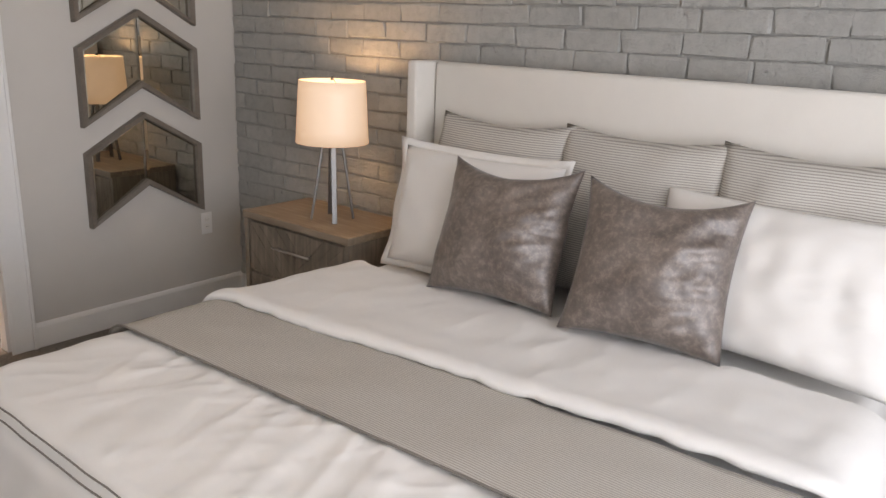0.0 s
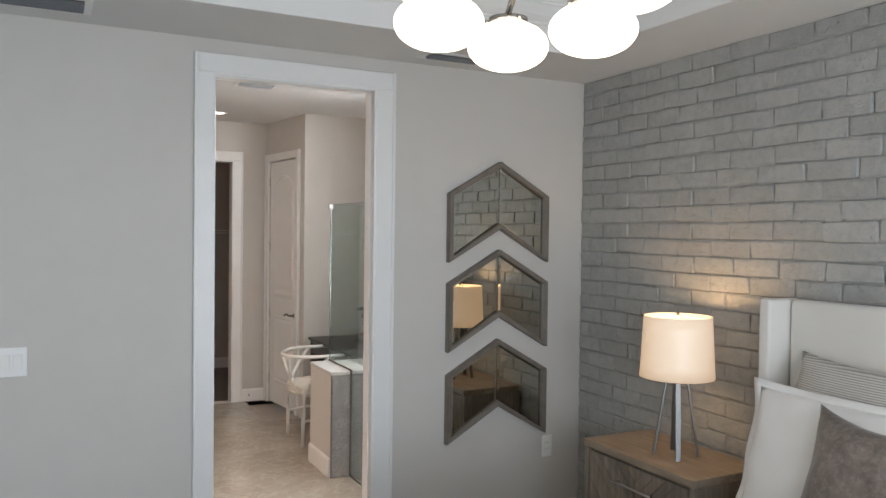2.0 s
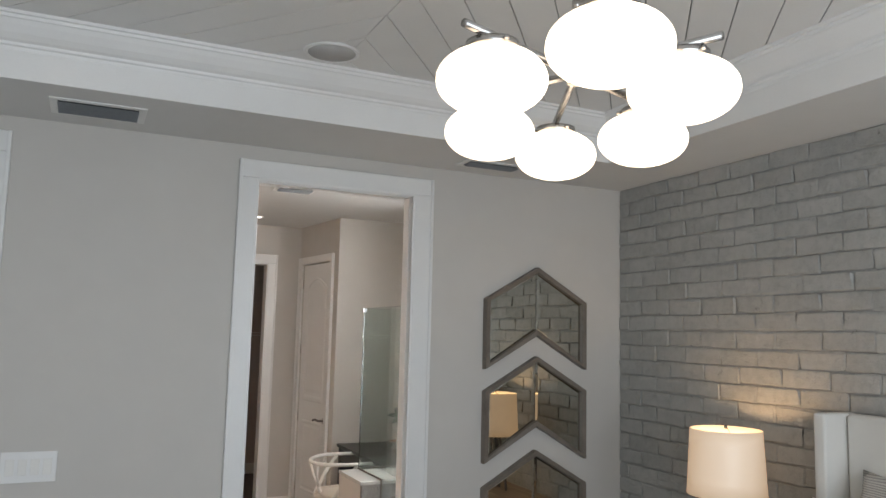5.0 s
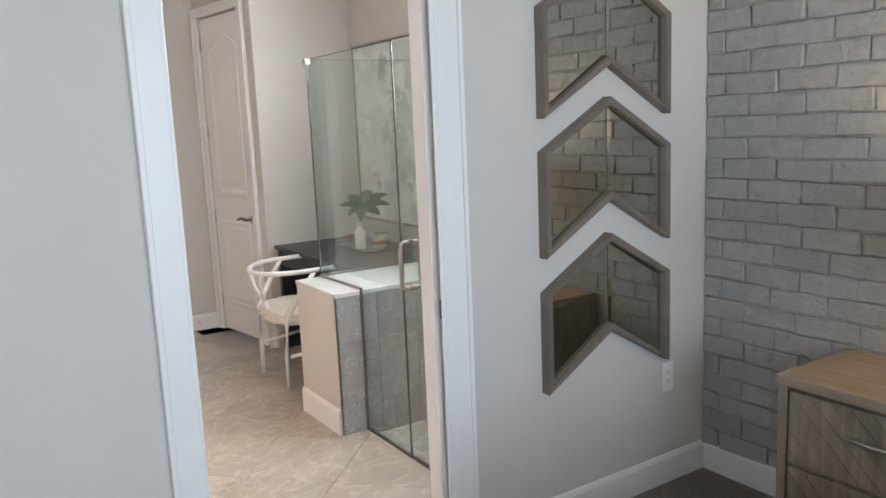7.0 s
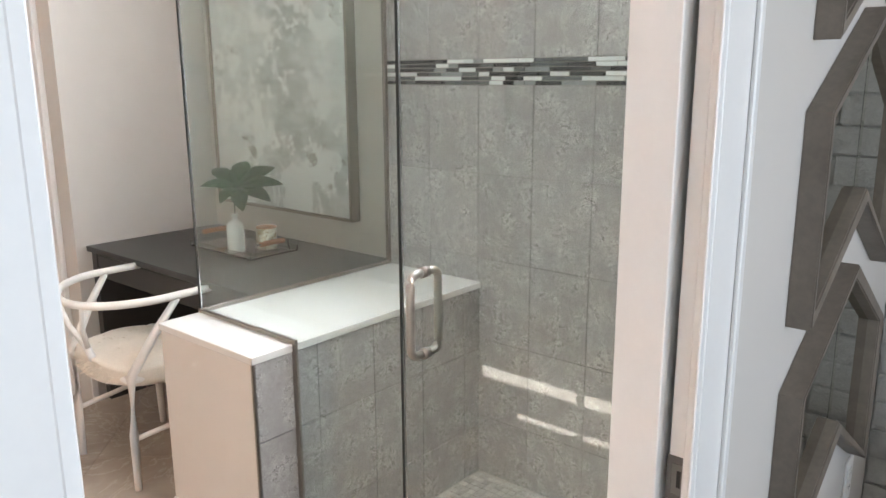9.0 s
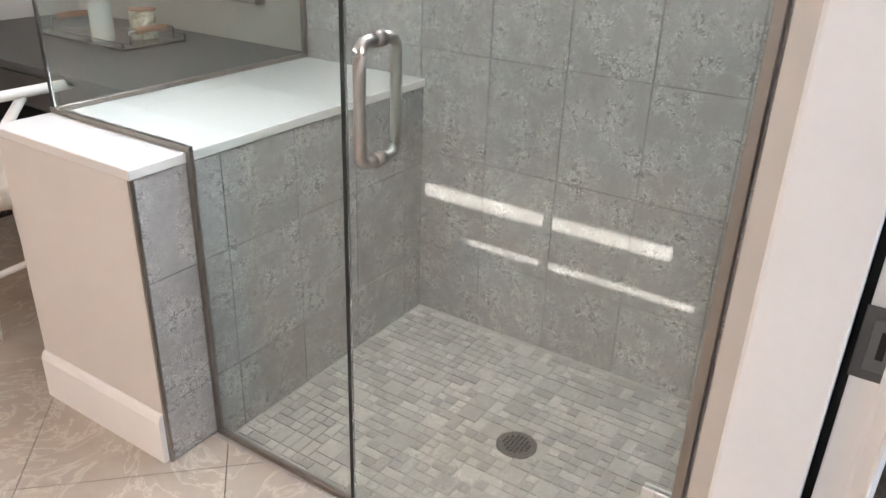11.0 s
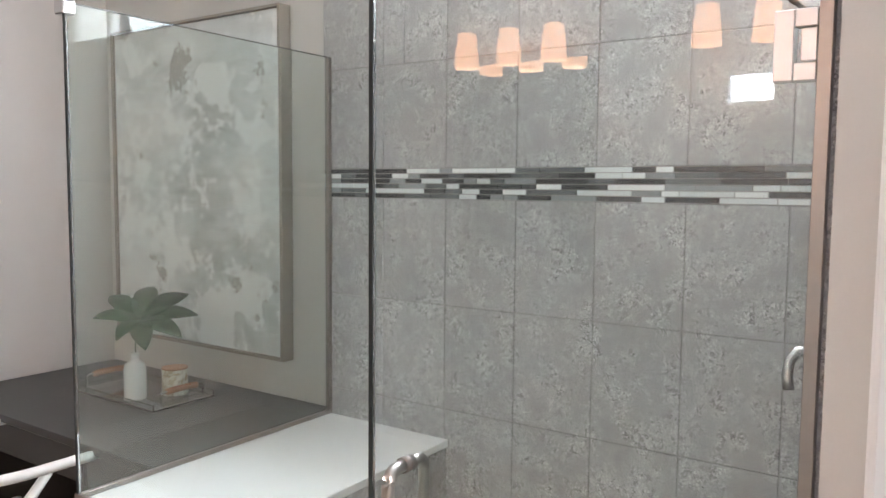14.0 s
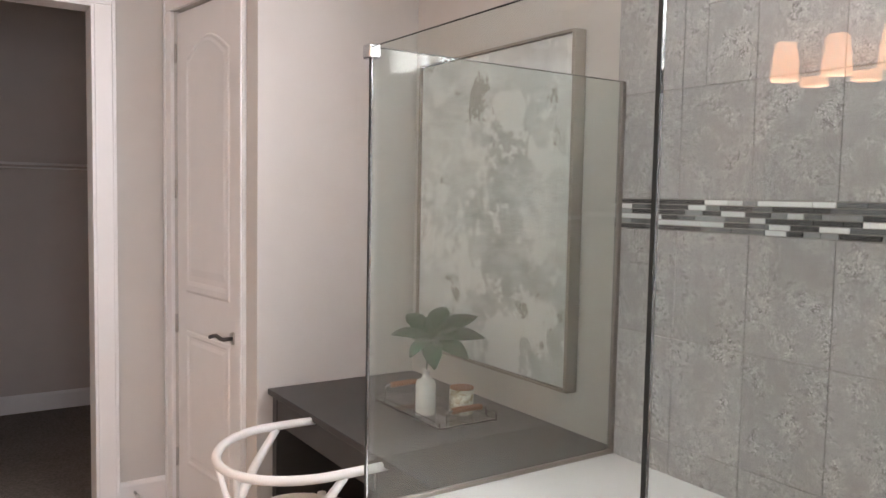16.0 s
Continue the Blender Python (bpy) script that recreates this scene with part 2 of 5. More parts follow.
def stripe_mat(name, a, c, axis, pitch, duty=0.5):
    """Woven stripes that run across the given world axis."""
    m, t, b = material(name)
    w = t.nodes.new("ShaderNodeTexWave")
    w.wave_type, w.bands_direction = "BANDS", axis
    w.inputs["Scale"].default_value = 0.314 / pitch
    w.inputs["Distortion"].default_value = 0.6
    w.inputs["Detail"].default_value, w.inputs["Detail Scale"].default_value = 1.0, 0.4
    g = t.nodes.new("ShaderNodeNewGeometry")
    t.links.new(g.outputs["Position"], w.inputs["Vector"])
    col = ramp(t, w.outputs["Fac"], [(duty - 0.15, a), (duty + 0.15, c)])
    grain = spot(t, 500)
    col = blend(t, 0.15, col, ramp(t, grain, [(0.3, shade(a, 0.8)), (0.7, c)]))
    t.links.new(col, b.inputs["Base Color"])
    b.inputs["Roughness"].default_value = 0.9
    relief(t, b, [(grain, 1.0), (w.outputs["Fac"], 0.4)], 0.3, 0.001)
    return m


def wood_mat(name, a, c, grain_axis, rough=0.5):
    m, t, b = material(name)
    g = t.nodes.new("ShaderNodeNewGeometry")
    o = t.nodes.new("ShaderNodeObjectInfo")
    mp = t.nodes.new("ShaderNodeMapping")
    s = [28.0, 28.0, 28.0]
    s["XYZ".index(grain_axis)] = 2.5
    mp.inputs["Scale"].default_value = s
    t.links.new(g.outputs["Position"], mp.inputs["Vector"])
    f = spot(t, 1.6, 8, 0.6, mp.outputs[0])
    k = spot(t, 5)
    col = ramp(t, f, [(0.3, shade(a, 0.7)), (0.5, a), (0.72, c)])
    col = blend(t, 0.3, col, ramp(t, k, [(0.3, shade(a, 0.8)), (0.7, c)]))
    t.links.new(random_tint(t, col, 0.85, 1.12), b.inputs["Base Color"])
    b.inputs["Roughness"].default_value = rough
    relief(t, b, [(f, 1.0)], 0.3, 0.002)
    return m


def velvet_mat():
    """Crushed velvet: brown pile, its brushed sheen painted as paler mottling, with a blue-tinted sheen."""
    m, t, b = material("brown_velvet")
    crush, fold, fine = spot(t, 45, 7, 0.72), spot(t, 11, 5, 0.6), spot(t, 350)
    col = ramp(t, crush, [(0.36, (0.045, 0.028, 0.022)), (0.5, (0.12, 0.084, 0.066)), (0.62, (0.26, 0.205, 0.17))])
    col = blend(t, 0.4, col, ramp(t, fold, [(0.35, (0.075, 0.050, 0.040)), (0.65, (0.22, 0.17, 0.145))]))
    t.links.new(col, b.inputs["Base Color"])
    b.inputs["Roughness"].default_value, b.inputs["Metallic"].default_value = 0.55, 0.2
    b.inputs["Sheen Weight"].default_value, b.inputs["Sheen Roughness"].default_value = 0.12, 0.3
    # blue tint stands in for the window's cool highlight on the pile
    b.inputs["Sheen Tint"].default_value = (0.80, 0.90, 1.0, 1)
    b.inputs["Coat Weight"].default_value, b.inputs["Coat Roughness"].default_value, b.inputs["Coat IOR"].default_value = 1.0, 0.52, 1.9
    relief(t, b, [(fold, 0.5), (crush, 0.7), (fine, 0.4)], 0.45, 0.004)
    return m


def canvas_mat():
    """Thick scraped paint: pale blue-grey fields, white patches, few taupe stains."""
    m, t, b = material("abstract_canvas")
    g = t.nodes.new("ShaderNodeNewGeometry")
    mp = t.nodes.new("ShaderNodeMapping")
    mp.inputs["Scale"].default_value = (1.0, 2.0, 6.0)
    t.links.new(g.outputs["Position"], mp.inputs["Vector"])
    streak = spot(t, 5.0, 8, 0.65, mp.outputs[0])
    big, mid, fine = spot(t, 2.3, 8, 0.62), spot(t, 5.5, 10, 0.66), spot(t, 45, 6, 0.65)
    col = ramp(t, big, [(0.38, (0.40, 0.40, 0.385)), (0.5, (0.60, 0.63, 0.62)), (0.62, (0.76, 0.78, 0.77))])
    col = blend(t, 0.35, col, ramp(t, streak, [(0.35, (0.44, 0.445, 0.43)), (0.65, (0.80, 0.82, 0.81))]))
    col = blend(t, ramp(t, mid, [(0.52, (0, 0, 0)), (0.545, (0.85,) * 3)]), col, (0.83, 0.83, 0.815))
    col = blend(t, ramp(t, spot(t, 4.2, 11, 0.68), [(0.375, (0.8,) * 3), (0.405, (0, 0, 0))]), col, (0.30, 0.275, 0.24))
    t.links.new(col, b.inputs["Base Color"])
    b.inputs["Roughness"].default_value = 0.55
    relief(t, b, [(mid, 1.0), (streak, 0.7), (fine, 0.8)], 0.8, 0.008)
    return m


def leaf_mat():
    m, t, b = material("dark_green_leaf")
    t.links.new(ramp(t, spot(t, 30), [(0.3, (0.008, 0.042, 0.016)), (0.7, (0.022, 0.085, 0.034))]), b.inputs["Base Color"])
    b.inputs["Roughness"].default_value = 0.4
    return m


def candle_mat():
    m, t, b = material("mottled_gold_glass")
    f = spot(t, 45, 6, 0.7)
    t.links.new(ramp(t, f, [(0.4, (0.36, 0.28, 0.16)), (0.55, (0.70, 0.66, 0.56))]), b.inputs["Base Color"])
    b.inputs["Roughness"].default_value, b.inputs["Metallic"].default_value = 0.3, 0.3
    return m


MOSAIC = mosaic_mat()
THROW = stripe_mat("striped_throw", (0.36, 0.33, 0.295), (0.56, 0.53, 0.48), "X", 0.008)
EURO = stripe_mat("striped_euro", (0.31, 0.29, 0.265), (0.62, 0.59, 0.545), "Z", 0.008, 0.42)
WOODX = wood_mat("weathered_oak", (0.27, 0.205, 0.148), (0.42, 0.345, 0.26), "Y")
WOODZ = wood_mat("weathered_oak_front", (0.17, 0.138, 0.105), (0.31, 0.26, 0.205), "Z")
VELVET = velvet_mat()
CANVAS = canvas_mat()
LEAF = leaf_mat()
CANDLE = candle_mat()

# ---------- mesh helpers ----------


def link(name, bm, mat, parent=None, label="", smooth=False):
    me = bpy.data.meshes.new(name)
    bmesh.ops.recalc_face_normals(bm, faces=bm.faces[:])
    bm.to_mesh(me)
    bm.free()
    for p in me.polygons:
        p.use_smooth = smooth
    me.materials.append(mat)
    ob = new(name, me)
    if parent:
        ob.parent = parent
    if label:
        ob["label"] = label
    return ob


def part(name, bm, mat, parent, label="", smooth=False):
    return link(name, bm, mat, parent, label, smooth)


def thing(name, label, category, at=(0, 0, 0), rz=0, group="", kind=""):
    ob = new(name)
    ob.empty_display_size = 0.1
    ob.matrix_world = pose(*at, 0, 0, rz)
    return tagged(ob, label, category, group, kind)


def structure(name, bm, mat, label="", category="", smooth=False):
    return tagged(link(name, bm, mat, None, "", smooth), label, category, "", "structure")


def box(x0, x1, y0, y1, z0, z1, bevel=0.0, bm=None, seg=1):
    b = bmesh.new()
    r = bmesh.ops.create_cube(b, size=1.0)
    for v in r["verts"]:
        v.co = Vector((x0 + (v.co.x + 0.5) * (x1 - x0), y0 + (v.co.y + 0.5) * (y1 - y0), z0 + (v.co.z + 0.5) * (z1 - z0)))
    if bevel:
        bmesh.ops.bevel(b, geom=b.edges[:], offset=bevel, segments=seg, affect="EDGES", profile=0.5)
    return add(bm, b)


def add(bm, b):
    if bm is None:
        return b
    me = bpy.data.meshes.new("tmp")
    b.to_mesh(me)
    b.free()
    bm.from_mesh(me)
    bpy.data.meshes.remove(me)
    return bm


def prism(points, axis, lo, hi, bm=None):
    """A flat outline pushed along an axis: outline in the two other axes, in order."""
    b = bmesh.new()

    def put(p, v):
        c = list(p)
        c.insert("xyz".index(axis), v)
        return b.verts.new(c)
    a, c = [put(p, lo) for p in points], [put(p, hi) for p in points]
    b.faces.new(a)
    b.faces.new(list(reversed(c)))
    for i in range(len(points)):
        j = (i + 1) % len(points)
        b.faces.new((a[i], c[i], c[j], a[j]))
    return add(bm, b)


def lathe(profile, n=32, bm=None, at=(0, 0, 0)):
    b = bmesh.new()
    rings = [[b.verts.new((at[0] + r * math.cos(2 * math.pi * i / n), at[1] + r * math.sin(2 * math.pi * i / n), at[2] + z)) for i in range(n)] for r, z in profile]
    for p, q in zip(rings, rings[1:]):
        for i in range(n):
            b.faces.new((p[i], p[(i + 1) % n], q[(i + 1) % n], q[i]))
    if profile[0][0] > 0:
        b.faces.new(list(reversed(rings[0])))
    if profile[-1][0] > 0:
        b.faces.new(rings[-1])
    bmesh.ops.remove_doubles(b, verts=b.verts[:], dist=1e-6)
    return add(bm, b)


def tube(points, radius, n=12, bm=None, radii=None):
    """A round bar along a line of points."""
    b = bmesh.new()
    pts = [Vector(p) for p in points]
    rings = []
    up = Vector((0, 0, 1))
    for i, p in enumerate(pts):
        d = (pts[min(i + 1, len(pts) - 1)] - pts[max(i - 1, 0)]).normalized()
        u = d.cross(up)
        u = d.cross(Vector((1, 0, 0))) if u.length < 0.05 else u
        u.normalize()
        w = d.cross(u)
        r = radii[i] if radii else radius
        rings.append([b.verts.new(p + r * (math.cos(2 * math.pi * k / n) * u + math.sin(2 * math.pi * k / n) * w)) for k in range(n)])
    for p, q in zip(rings, rings[1:]):
        for k in range(n):
            b.faces.new((p[k], p[(k + 1) % n], q[(k + 1) % n], q[k]))
    b.faces.new(rings[0])
    b.faces.new(list(reversed(rings[-1])))
    return add(bm, b)


def bar(p, q, w, h, bm=None):
    """A straight bar of oblong section between two points."""
    p, q = Vector(p), Vector(q)
    d = (q - p).normalized()
    u = d.cross(Vector((0, 0, 1)))
    u = Vector((1, 0, 0)) if u.length < 0.01 else u.normalized()
    v = u.cross(d)
    b = bmesh.new()
    rings = [[b.verts.new(c + u * a * w / 2 + v * e * h / 2) for a, e in ((-1, -1), (1, -1), (1, 1), (-1, 1))] for c in (p, q)]
    b.faces.new(rings[0])
    b.faces.new(rings[1])
    for k in range(4):
        b.faces.new((rings[0][k], rings[0][(k + 1) % 4], rings[1][(k + 1) % 4], rings[1][k]))
    return add(bm, b)


def holed(axis, lo, hi, a0, a1, z0, z1, holes):
    """A wall as thick as lo to hi on axis x or y, with oblong holes (a0, a1, z0, z1)."""
    bm = bmesh.new()
    cuts_a = sorted({a0, a1, *(v for h in holes for v in h[:2])})
    cuts_z = sorted({z0, z1, *(v for h in holes for v in h[2:])})
    for i in range(len(cuts_a) - 1):
        for j in range(len(cuts_z) - 1):
            ca, cz = (cuts_a[i] + cuts_a[i + 1]) / 2, (cuts_z[j] + cuts_z[j + 1]) / 2
            if any(h[0] < ca < h[1] and h[2] < cz < h[3] for h in holes):
                continue
            if axis == "y":
                box(cuts_a[i], cuts_a[i + 1], lo, hi, cuts_z[j], cuts_z[j + 1], 0, bm)
            else:
                box(lo, hi, cuts_a[i], cuts_a[i + 1], cuts_z[j], cuts_z[j + 1], 0, bm)
    return bm


# ---------- the large structure ----------
SOFFIT, TRAY, BATH = 2.597, 2.822, 2.77
CX, CY = -1.968, -2.405           # chandelier and centre of the plank pattern
WEST, SOUTH = -4.4, -4.9
TW, TE, TN, TS = -3.89, -0.51, -0.566, -4.39   # tray opening

structure("ground", box(-60, 60, -60, 60, -0.30, -0.16), plain("lawn", (0.06, 0.09, 0.03), 0.9, vary=0.3), "green lawn outside the house", "ground")
structure("floor_bedroom", box(WEST, 0, SOUTH, 0.03, -0.15, 0), CARPET, "taupe cut-pile carpet over the bedroom floor", "floor")
structure("wall_north", holed("y", 0, 0.09, WEST, 0.15, 0, 2.95, [(-2.152, -1.298, 0, 2.44), (-4.10, -3.275, 0, 2.44)]), WALL, "greige painted wall with a doorway to the bathroom", "wall")
structure("wall_east", box(0.0, 0.15, SOUTH, 0.0, -0.15, 2.95), MORTAR, "mortar bed of the brick feature wall, grey paint darkened for joint shade", "wall")
structure("wall_south", holed("y", SOUTH - 0.15, SOUTH, WEST, 0.15, -0.15, 2.95, [(-3.8, -0.8, 0.35, 2.35)]), WALL, "greige painted wall with a wide window", "wall")
structure("wall_west", box(WEST - 0.15, WEST, SOUTH, 0.09, -0.15, 2.95), WALL, "plain greige painted bedroom wall", "wall")
bm = box(WEST, 0, SOUTH, TS, SOFFIT, 2.95)
box(WEST, 0, TN, 0, SOFFIT, 2.95, 0, bm)
box(WEST, TW, TS, TN, SOFFIT, 2.95, 0, bm)
box(TE, 0, TS, TN, SOFFIT, 2.95, 0, bm)
structure("ceiling_soffit", bm, CEIL, "flat painted soffit around the tray ceiling", "ceiling")


def clip(poly, a, b, c):
    """Keep the part of an outline where a*x + b*y >= c."""
    out = []
    for i, p in enumerate(poly):
        q = poly[(i + 1) % len(poly)]
        dp, dq = a * p[0] + b * p[1] - c, a * q[0] + b * q[1] - c
        if dp >= 0:
            out.append(p)
        if (dp > 0) != (dq > 0) and dp != dq:
            k = dp / (dp - dq)
            out.append((p[0] + k * (q[0] - p[0]), p[1] + k * (q[1] - p[1])))
    return out


def ceiling_planks():
    """Planks that run outward in each quarter of the tray and meet in chevrons on its two axes."""
    bm = bmesh.new()
    ax, ay, gap = 0.188, 0.2335, 0.0022
    for sx in (1, -1):
        for sy in (1, -1):
            x1, y1 = (TE - CX if sx > 0 else CX - TW) + 0.04, (TN - CY if sy > 0 else CY - TS) + 0.04
            quarter = [(0, 0), (x1, 0), (x1, y1), (0, y1)]
            nrm = math.hypot(1 / ax, 1 / ay)
            for k in range(-12, 14):
                poly = clip(quarter, 1 / ax, -1 / ay, k + gap * nrm)
                poly = clip(poly, -1 / ax, 1 / ay, -(k + 1) + gap * nrm) if len(poly) > 2 else []
                if k >= 0:
                    poly = clip(poly, 0, 1, gap * 0.6) if len(poly) > 2 else []
                else:
                    poly = clip(poly, 1, 0, gap * 0.6) if len(poly) > 2 else []
                if len(poly) > 2:
                    prism([(CX + sx * px, CY + sy * py) for px, py in poly], "z", TRAY, TRAY + 0.012, bm)
    return bm


structure("ceiling_planks", ceiling_planks(), PLANK, "white painted chevron plank ceiling inside the tray", "ceiling")
structure("ceiling_backing", box(TW - 0.1, TE + 0.1, TS - 0.1, TN + 0.1, TRAY + 0.012, TRAY + 0.06), BLACK, "dark backing behind the ceiling planks", "ceiling")


def crown():
    """Crown moulding swept round the tray: each corner's offset runs inward."""
    prof = [(0.0, 0.105), (0.010, 0.105), (0.012, 0.118), (0.020, 0.122), (0.022, 0.132), (0.034, 0.139), (0.052, 0.156), (0.070, 0.182), (0.080, 0.199), (0.086, 0.201), (0.088, 0.212), (0.098, 0.214), (0.100, 0.225), (0.0, 0.225)]
    bm = bmesh.new()
    corners = [(TW, TS, 1, 1), (TE, TS, -1, 1), (TE, TN, -1, -1), (TW, TN, 1, -1)]
    rings = [[bm.verts.new((x + sx * d, y + sy * d, SOFFIT + z)) for d, z in prof] for x, y, sx, sy in corners]
    for i in range(4):
        p, q = rings[i], rings[(i + 1) % 4]
        for k in range(len(prof)):
            j = (k + 1) % len(prof)
            bm.faces.new((p[k], p[j], q[j], q[k]))
    return bm


structure("trim_crown", crown(), TRIM, "white stepped crown moulding round the tray ceiling", "moulding")
bm = box(TW, TE, TN - 0.008, TN, SOFFIT, SOFFIT + 0.105)
box(TE - 0.008, TE, TS, TN - 0.008, SOFFIT, SOFFIT + 0.105, 0, bm)
box(TW, TW + 0.008, TS, TN - 0.008, SOFFIT, SOFFIT + 0.105, 0, bm)
box(TW + 0.008, TE - 0.008, TS, TS + 0.008, SOFFIT, SOFFIT + 0.105, 0, bm)
structure("trim_fascia", bm, TRIM, "white flat fascia of the tray ceiling", "moulding")


def baseboard(name, axis, face, out, a0, a1, h=0.125):
    """Baseboard with an eased top, standing out from a wall face."""
    prof = [(0, 0), (0.014, 0), (0.014, h - 0.02), (0.009, h - 0.006), (0.004, h), (0, h)]
    pts = [(face + out * d, z) for d, z in prof]
    return structure(name, prism(pts, "x" if axis == "y" else "y", a0, a1), TRIM, "white painted baseboard", "baseboard")


baseboard("baseboard_north_1", "y", 0, -1, -1.226, -0.002)
baseboard("baseboard_north_2", "y", 0, -1, -3.185, -2.239)
baseboard("baseboard_east", "x", -0.002, -1, SOUTH, -0.016)


def casing(name, x0, x1, h, y, out, w=0.09, wr=None, label="white painted door casing"):
    """Door casing round an opening in a wall that faces along y."""
    th, wr = 0.02 * out, wr or w
    bm = bmesh.new()
    for a, b in ((x0 - w, x0), (x1, x1 + wr)):
        box(a, b, min(y, y + th), max(y, y + th), 0, h, 0.003, bm)
    box(x0 - w, x1 + wr, min(y, y + th), max(y, y + th), h + 0.0005, h + w, 0.003, bm)
    for a, b in ((x0 - w, x0 - w + 0.016), (x1 + wr - 0.016, x1 + wr)):
        box(a, b, min(y + th, y + 1.4 * th), max(y + th, y + 1.4 * th), 0, h + w, 0.002, bm)
    return structure(name, bm, TRIM, label, "door casing")


casing("door_casing_1", -2.150, -1.334, 2.44, 0, -1, 0.088, 0.105)
casing("door_casing_2", -4.10, -3.275, 2.44, 0, -1)
casing("door_casing_3", -2.150, -1.334, 2.44, 0.09, 1)

# split jamb of the pocket door
bm = bmesh.new()
for a, b in ((-0.019, -0.014), (0.032, 0.106)):
    box(-1.346, -1.298, a, b, 0, 2.44, 0.0015, bm)
    box(-2.150, -1.338, a, b, 2.428, 2.444, 0.0015, bm)
box(-2.154, -2.142, -0.018, 0.106, 0, 2.44, 0.0015, bm)
structure("door_jamb_1", bm, TRIM, "white split jamb of the pocket door", "door jamb")
pd = thing("pocket_door", "white pocket door slid away into the wall", "door", (-1.312, 0.008, 0), 0, "", "structure")
part("door_slab", box(-0.011, 0.012, -0.0185, 0.0155, 0.012, 2.42, 0.0015), TRIM, pd)
# black sheet behind the slab, in place of the pocket's own shade
part("pocket_shadow", box(0.0125, 0.0135, -0.0218, 0.0238, 0.005, 2.42), BLACK, pd, "black sheet painting the shade inside the door pocket")
part("edge_pull", box(-0.014, -0.0105, -0.0205, 0.0175, 0.896, 0.964, 0.001), LAMPMETAL, pd, "brushed nickel edge pull")
part("pull_plate", box(-0.0150, -0.0138, -0.0125, 0.0095, 0.906, 0.954, 0.001), LEGMETAL, pd, "raised plate of the pull")
part("pull_recess", box(-0.0156, -0.0148, -0.0045, 0.0015, 0.918, 0.944, 0.0004), BLACK, pd, "dark slot of the pull")
d2 = thing("door_2", "white panelled door, closed, beside the light switches", "door", (-3.688, 0.045, 0), 0, "", "structure")
part("door_slab", box(-0.412, 0.412, -0.02, 0.02, 0.008, 2.435, 0.002), TRIM, d2)

# bathroom shell
XT = -0.083                       # face of the shower's back wall tile
structure("floor_bathroom", box(-3.55, 0.06, 0.03, 4.0, -0.15, -0.045), FLOORGROUT, "grout bed under the bathroom floor tiles", "floor")
structure("floor_closet", box(-2.8, -0.75, 3.97, 6.1, -0.13, -0.004), CARPET, "taupe carpet in the walk-in closet", "floor")
structure("wall_bath_east", holed("x", -0.04, 0.14, 0.09, 3.23, -0.15, 2.95, [(0.30, 1.482, 2.08, 2.62)]), WALL, "greige bathroom wall with a high window over the shower", "wall")
# the first, high hole is added to let the sun strips in
structure("wall_bath_west", holed("x", -3.63, -3.55, 0.09, 4.09, -0.15, 2.95, [(0.13, 1.06, 2.50, 2.765), (0.76, 0.98, 1.86, 2.02)]), WALL, "greige bathroom wall behind the vanity", "wall")
structure("wall_bath_desk", box(-0.785, -0.04, 3.08, 3.23, -0.15, 2.95), WALL, "greige painted wall beside the make-up desk", "wall")
structure("ceiling_bathroom", box(-3.63, 0.14, 0.09, 6.2, BATH, 2.95), CEIL, "flat white bathroom ceiling", "ceiling")
structure("wall_closet_front", holed("y", 3.97, 4.09, -3.55, -0.75, -0.15, BATH, [(-2.09, -1.24, 0, 2.385)]), WALL, "greige wall with the closet doorway", "wall")
casing("door_casing_4", -2.09, -1.24, 2.385, 3.97, -1)
bm = box(-2.092, -2.078, 3.955, 4.105, 0, 2.385)
box(-1.252, -1.238, 3.955, 4.105, 0, 2.385, 0, bm)
box(-2.078, -1.252, 3.955, 4.105, 2.373, 2.387, 0, bm)
structure("door_jamb_4", bm, TRIM, "white jamb of the closet doorway", "door jamb")
structure("wall_closet_back", box(-2.8, -0.75, 6.0, 6.1, -0.15, BATH), CLOSETP, "dim brown-grey closet back wall", "wall")
bm = box(-2.9, -2.8, 4.09, 6.1, -0.15, BATH)
structure("wall_closet_west", bm, CLOSETP, "dim brown-grey closet side wall", "wall")
structure("wall_closet_east", box(-0.80, -0.70, 4.09, 6.1, -0.15, BATH), CLOSETP, "dim brown-grey closet side wall", "wall")
baseboard("baseboard_closet", "y", 6.0, -1, -2.8, -0.80)
baseboard("baseboard_bath_1", "y", 3.97, -1, -1.15, -0.925)
baseboard("baseboard_bath_2", "y", 3.08, -1, -0.785, -0.76)

# short oblique wall with the linen door, from the desk wall's corner to the closet wall
P0, P1 = Vector((-0.785, 3.08, 0)), Vector((-0.912, 3.97, 0))
LEN = (P1 - P0).length
TURN = math.degrees(math.atan2(P1.y - P0.y, P1.x - P0.x))
LINEN_DOOR = (0.16, 0.815)
lw = structure("wall_linen", holed("y", -0.12, 0, 0, LEN, 0, BATH, [(*LINEN_DOOR, 0, 2.385)]), WALL, "short greige wall with the linen door", "wall")
lw.matrix_world = pose(P0.x, P0.y, 0, 0, 0, TURN)
lc = casing("door_casing_5", *LINEN_DOOR, 2.385, 0, 1, 0.07)
lc.matrix_world = lw.matrix_world


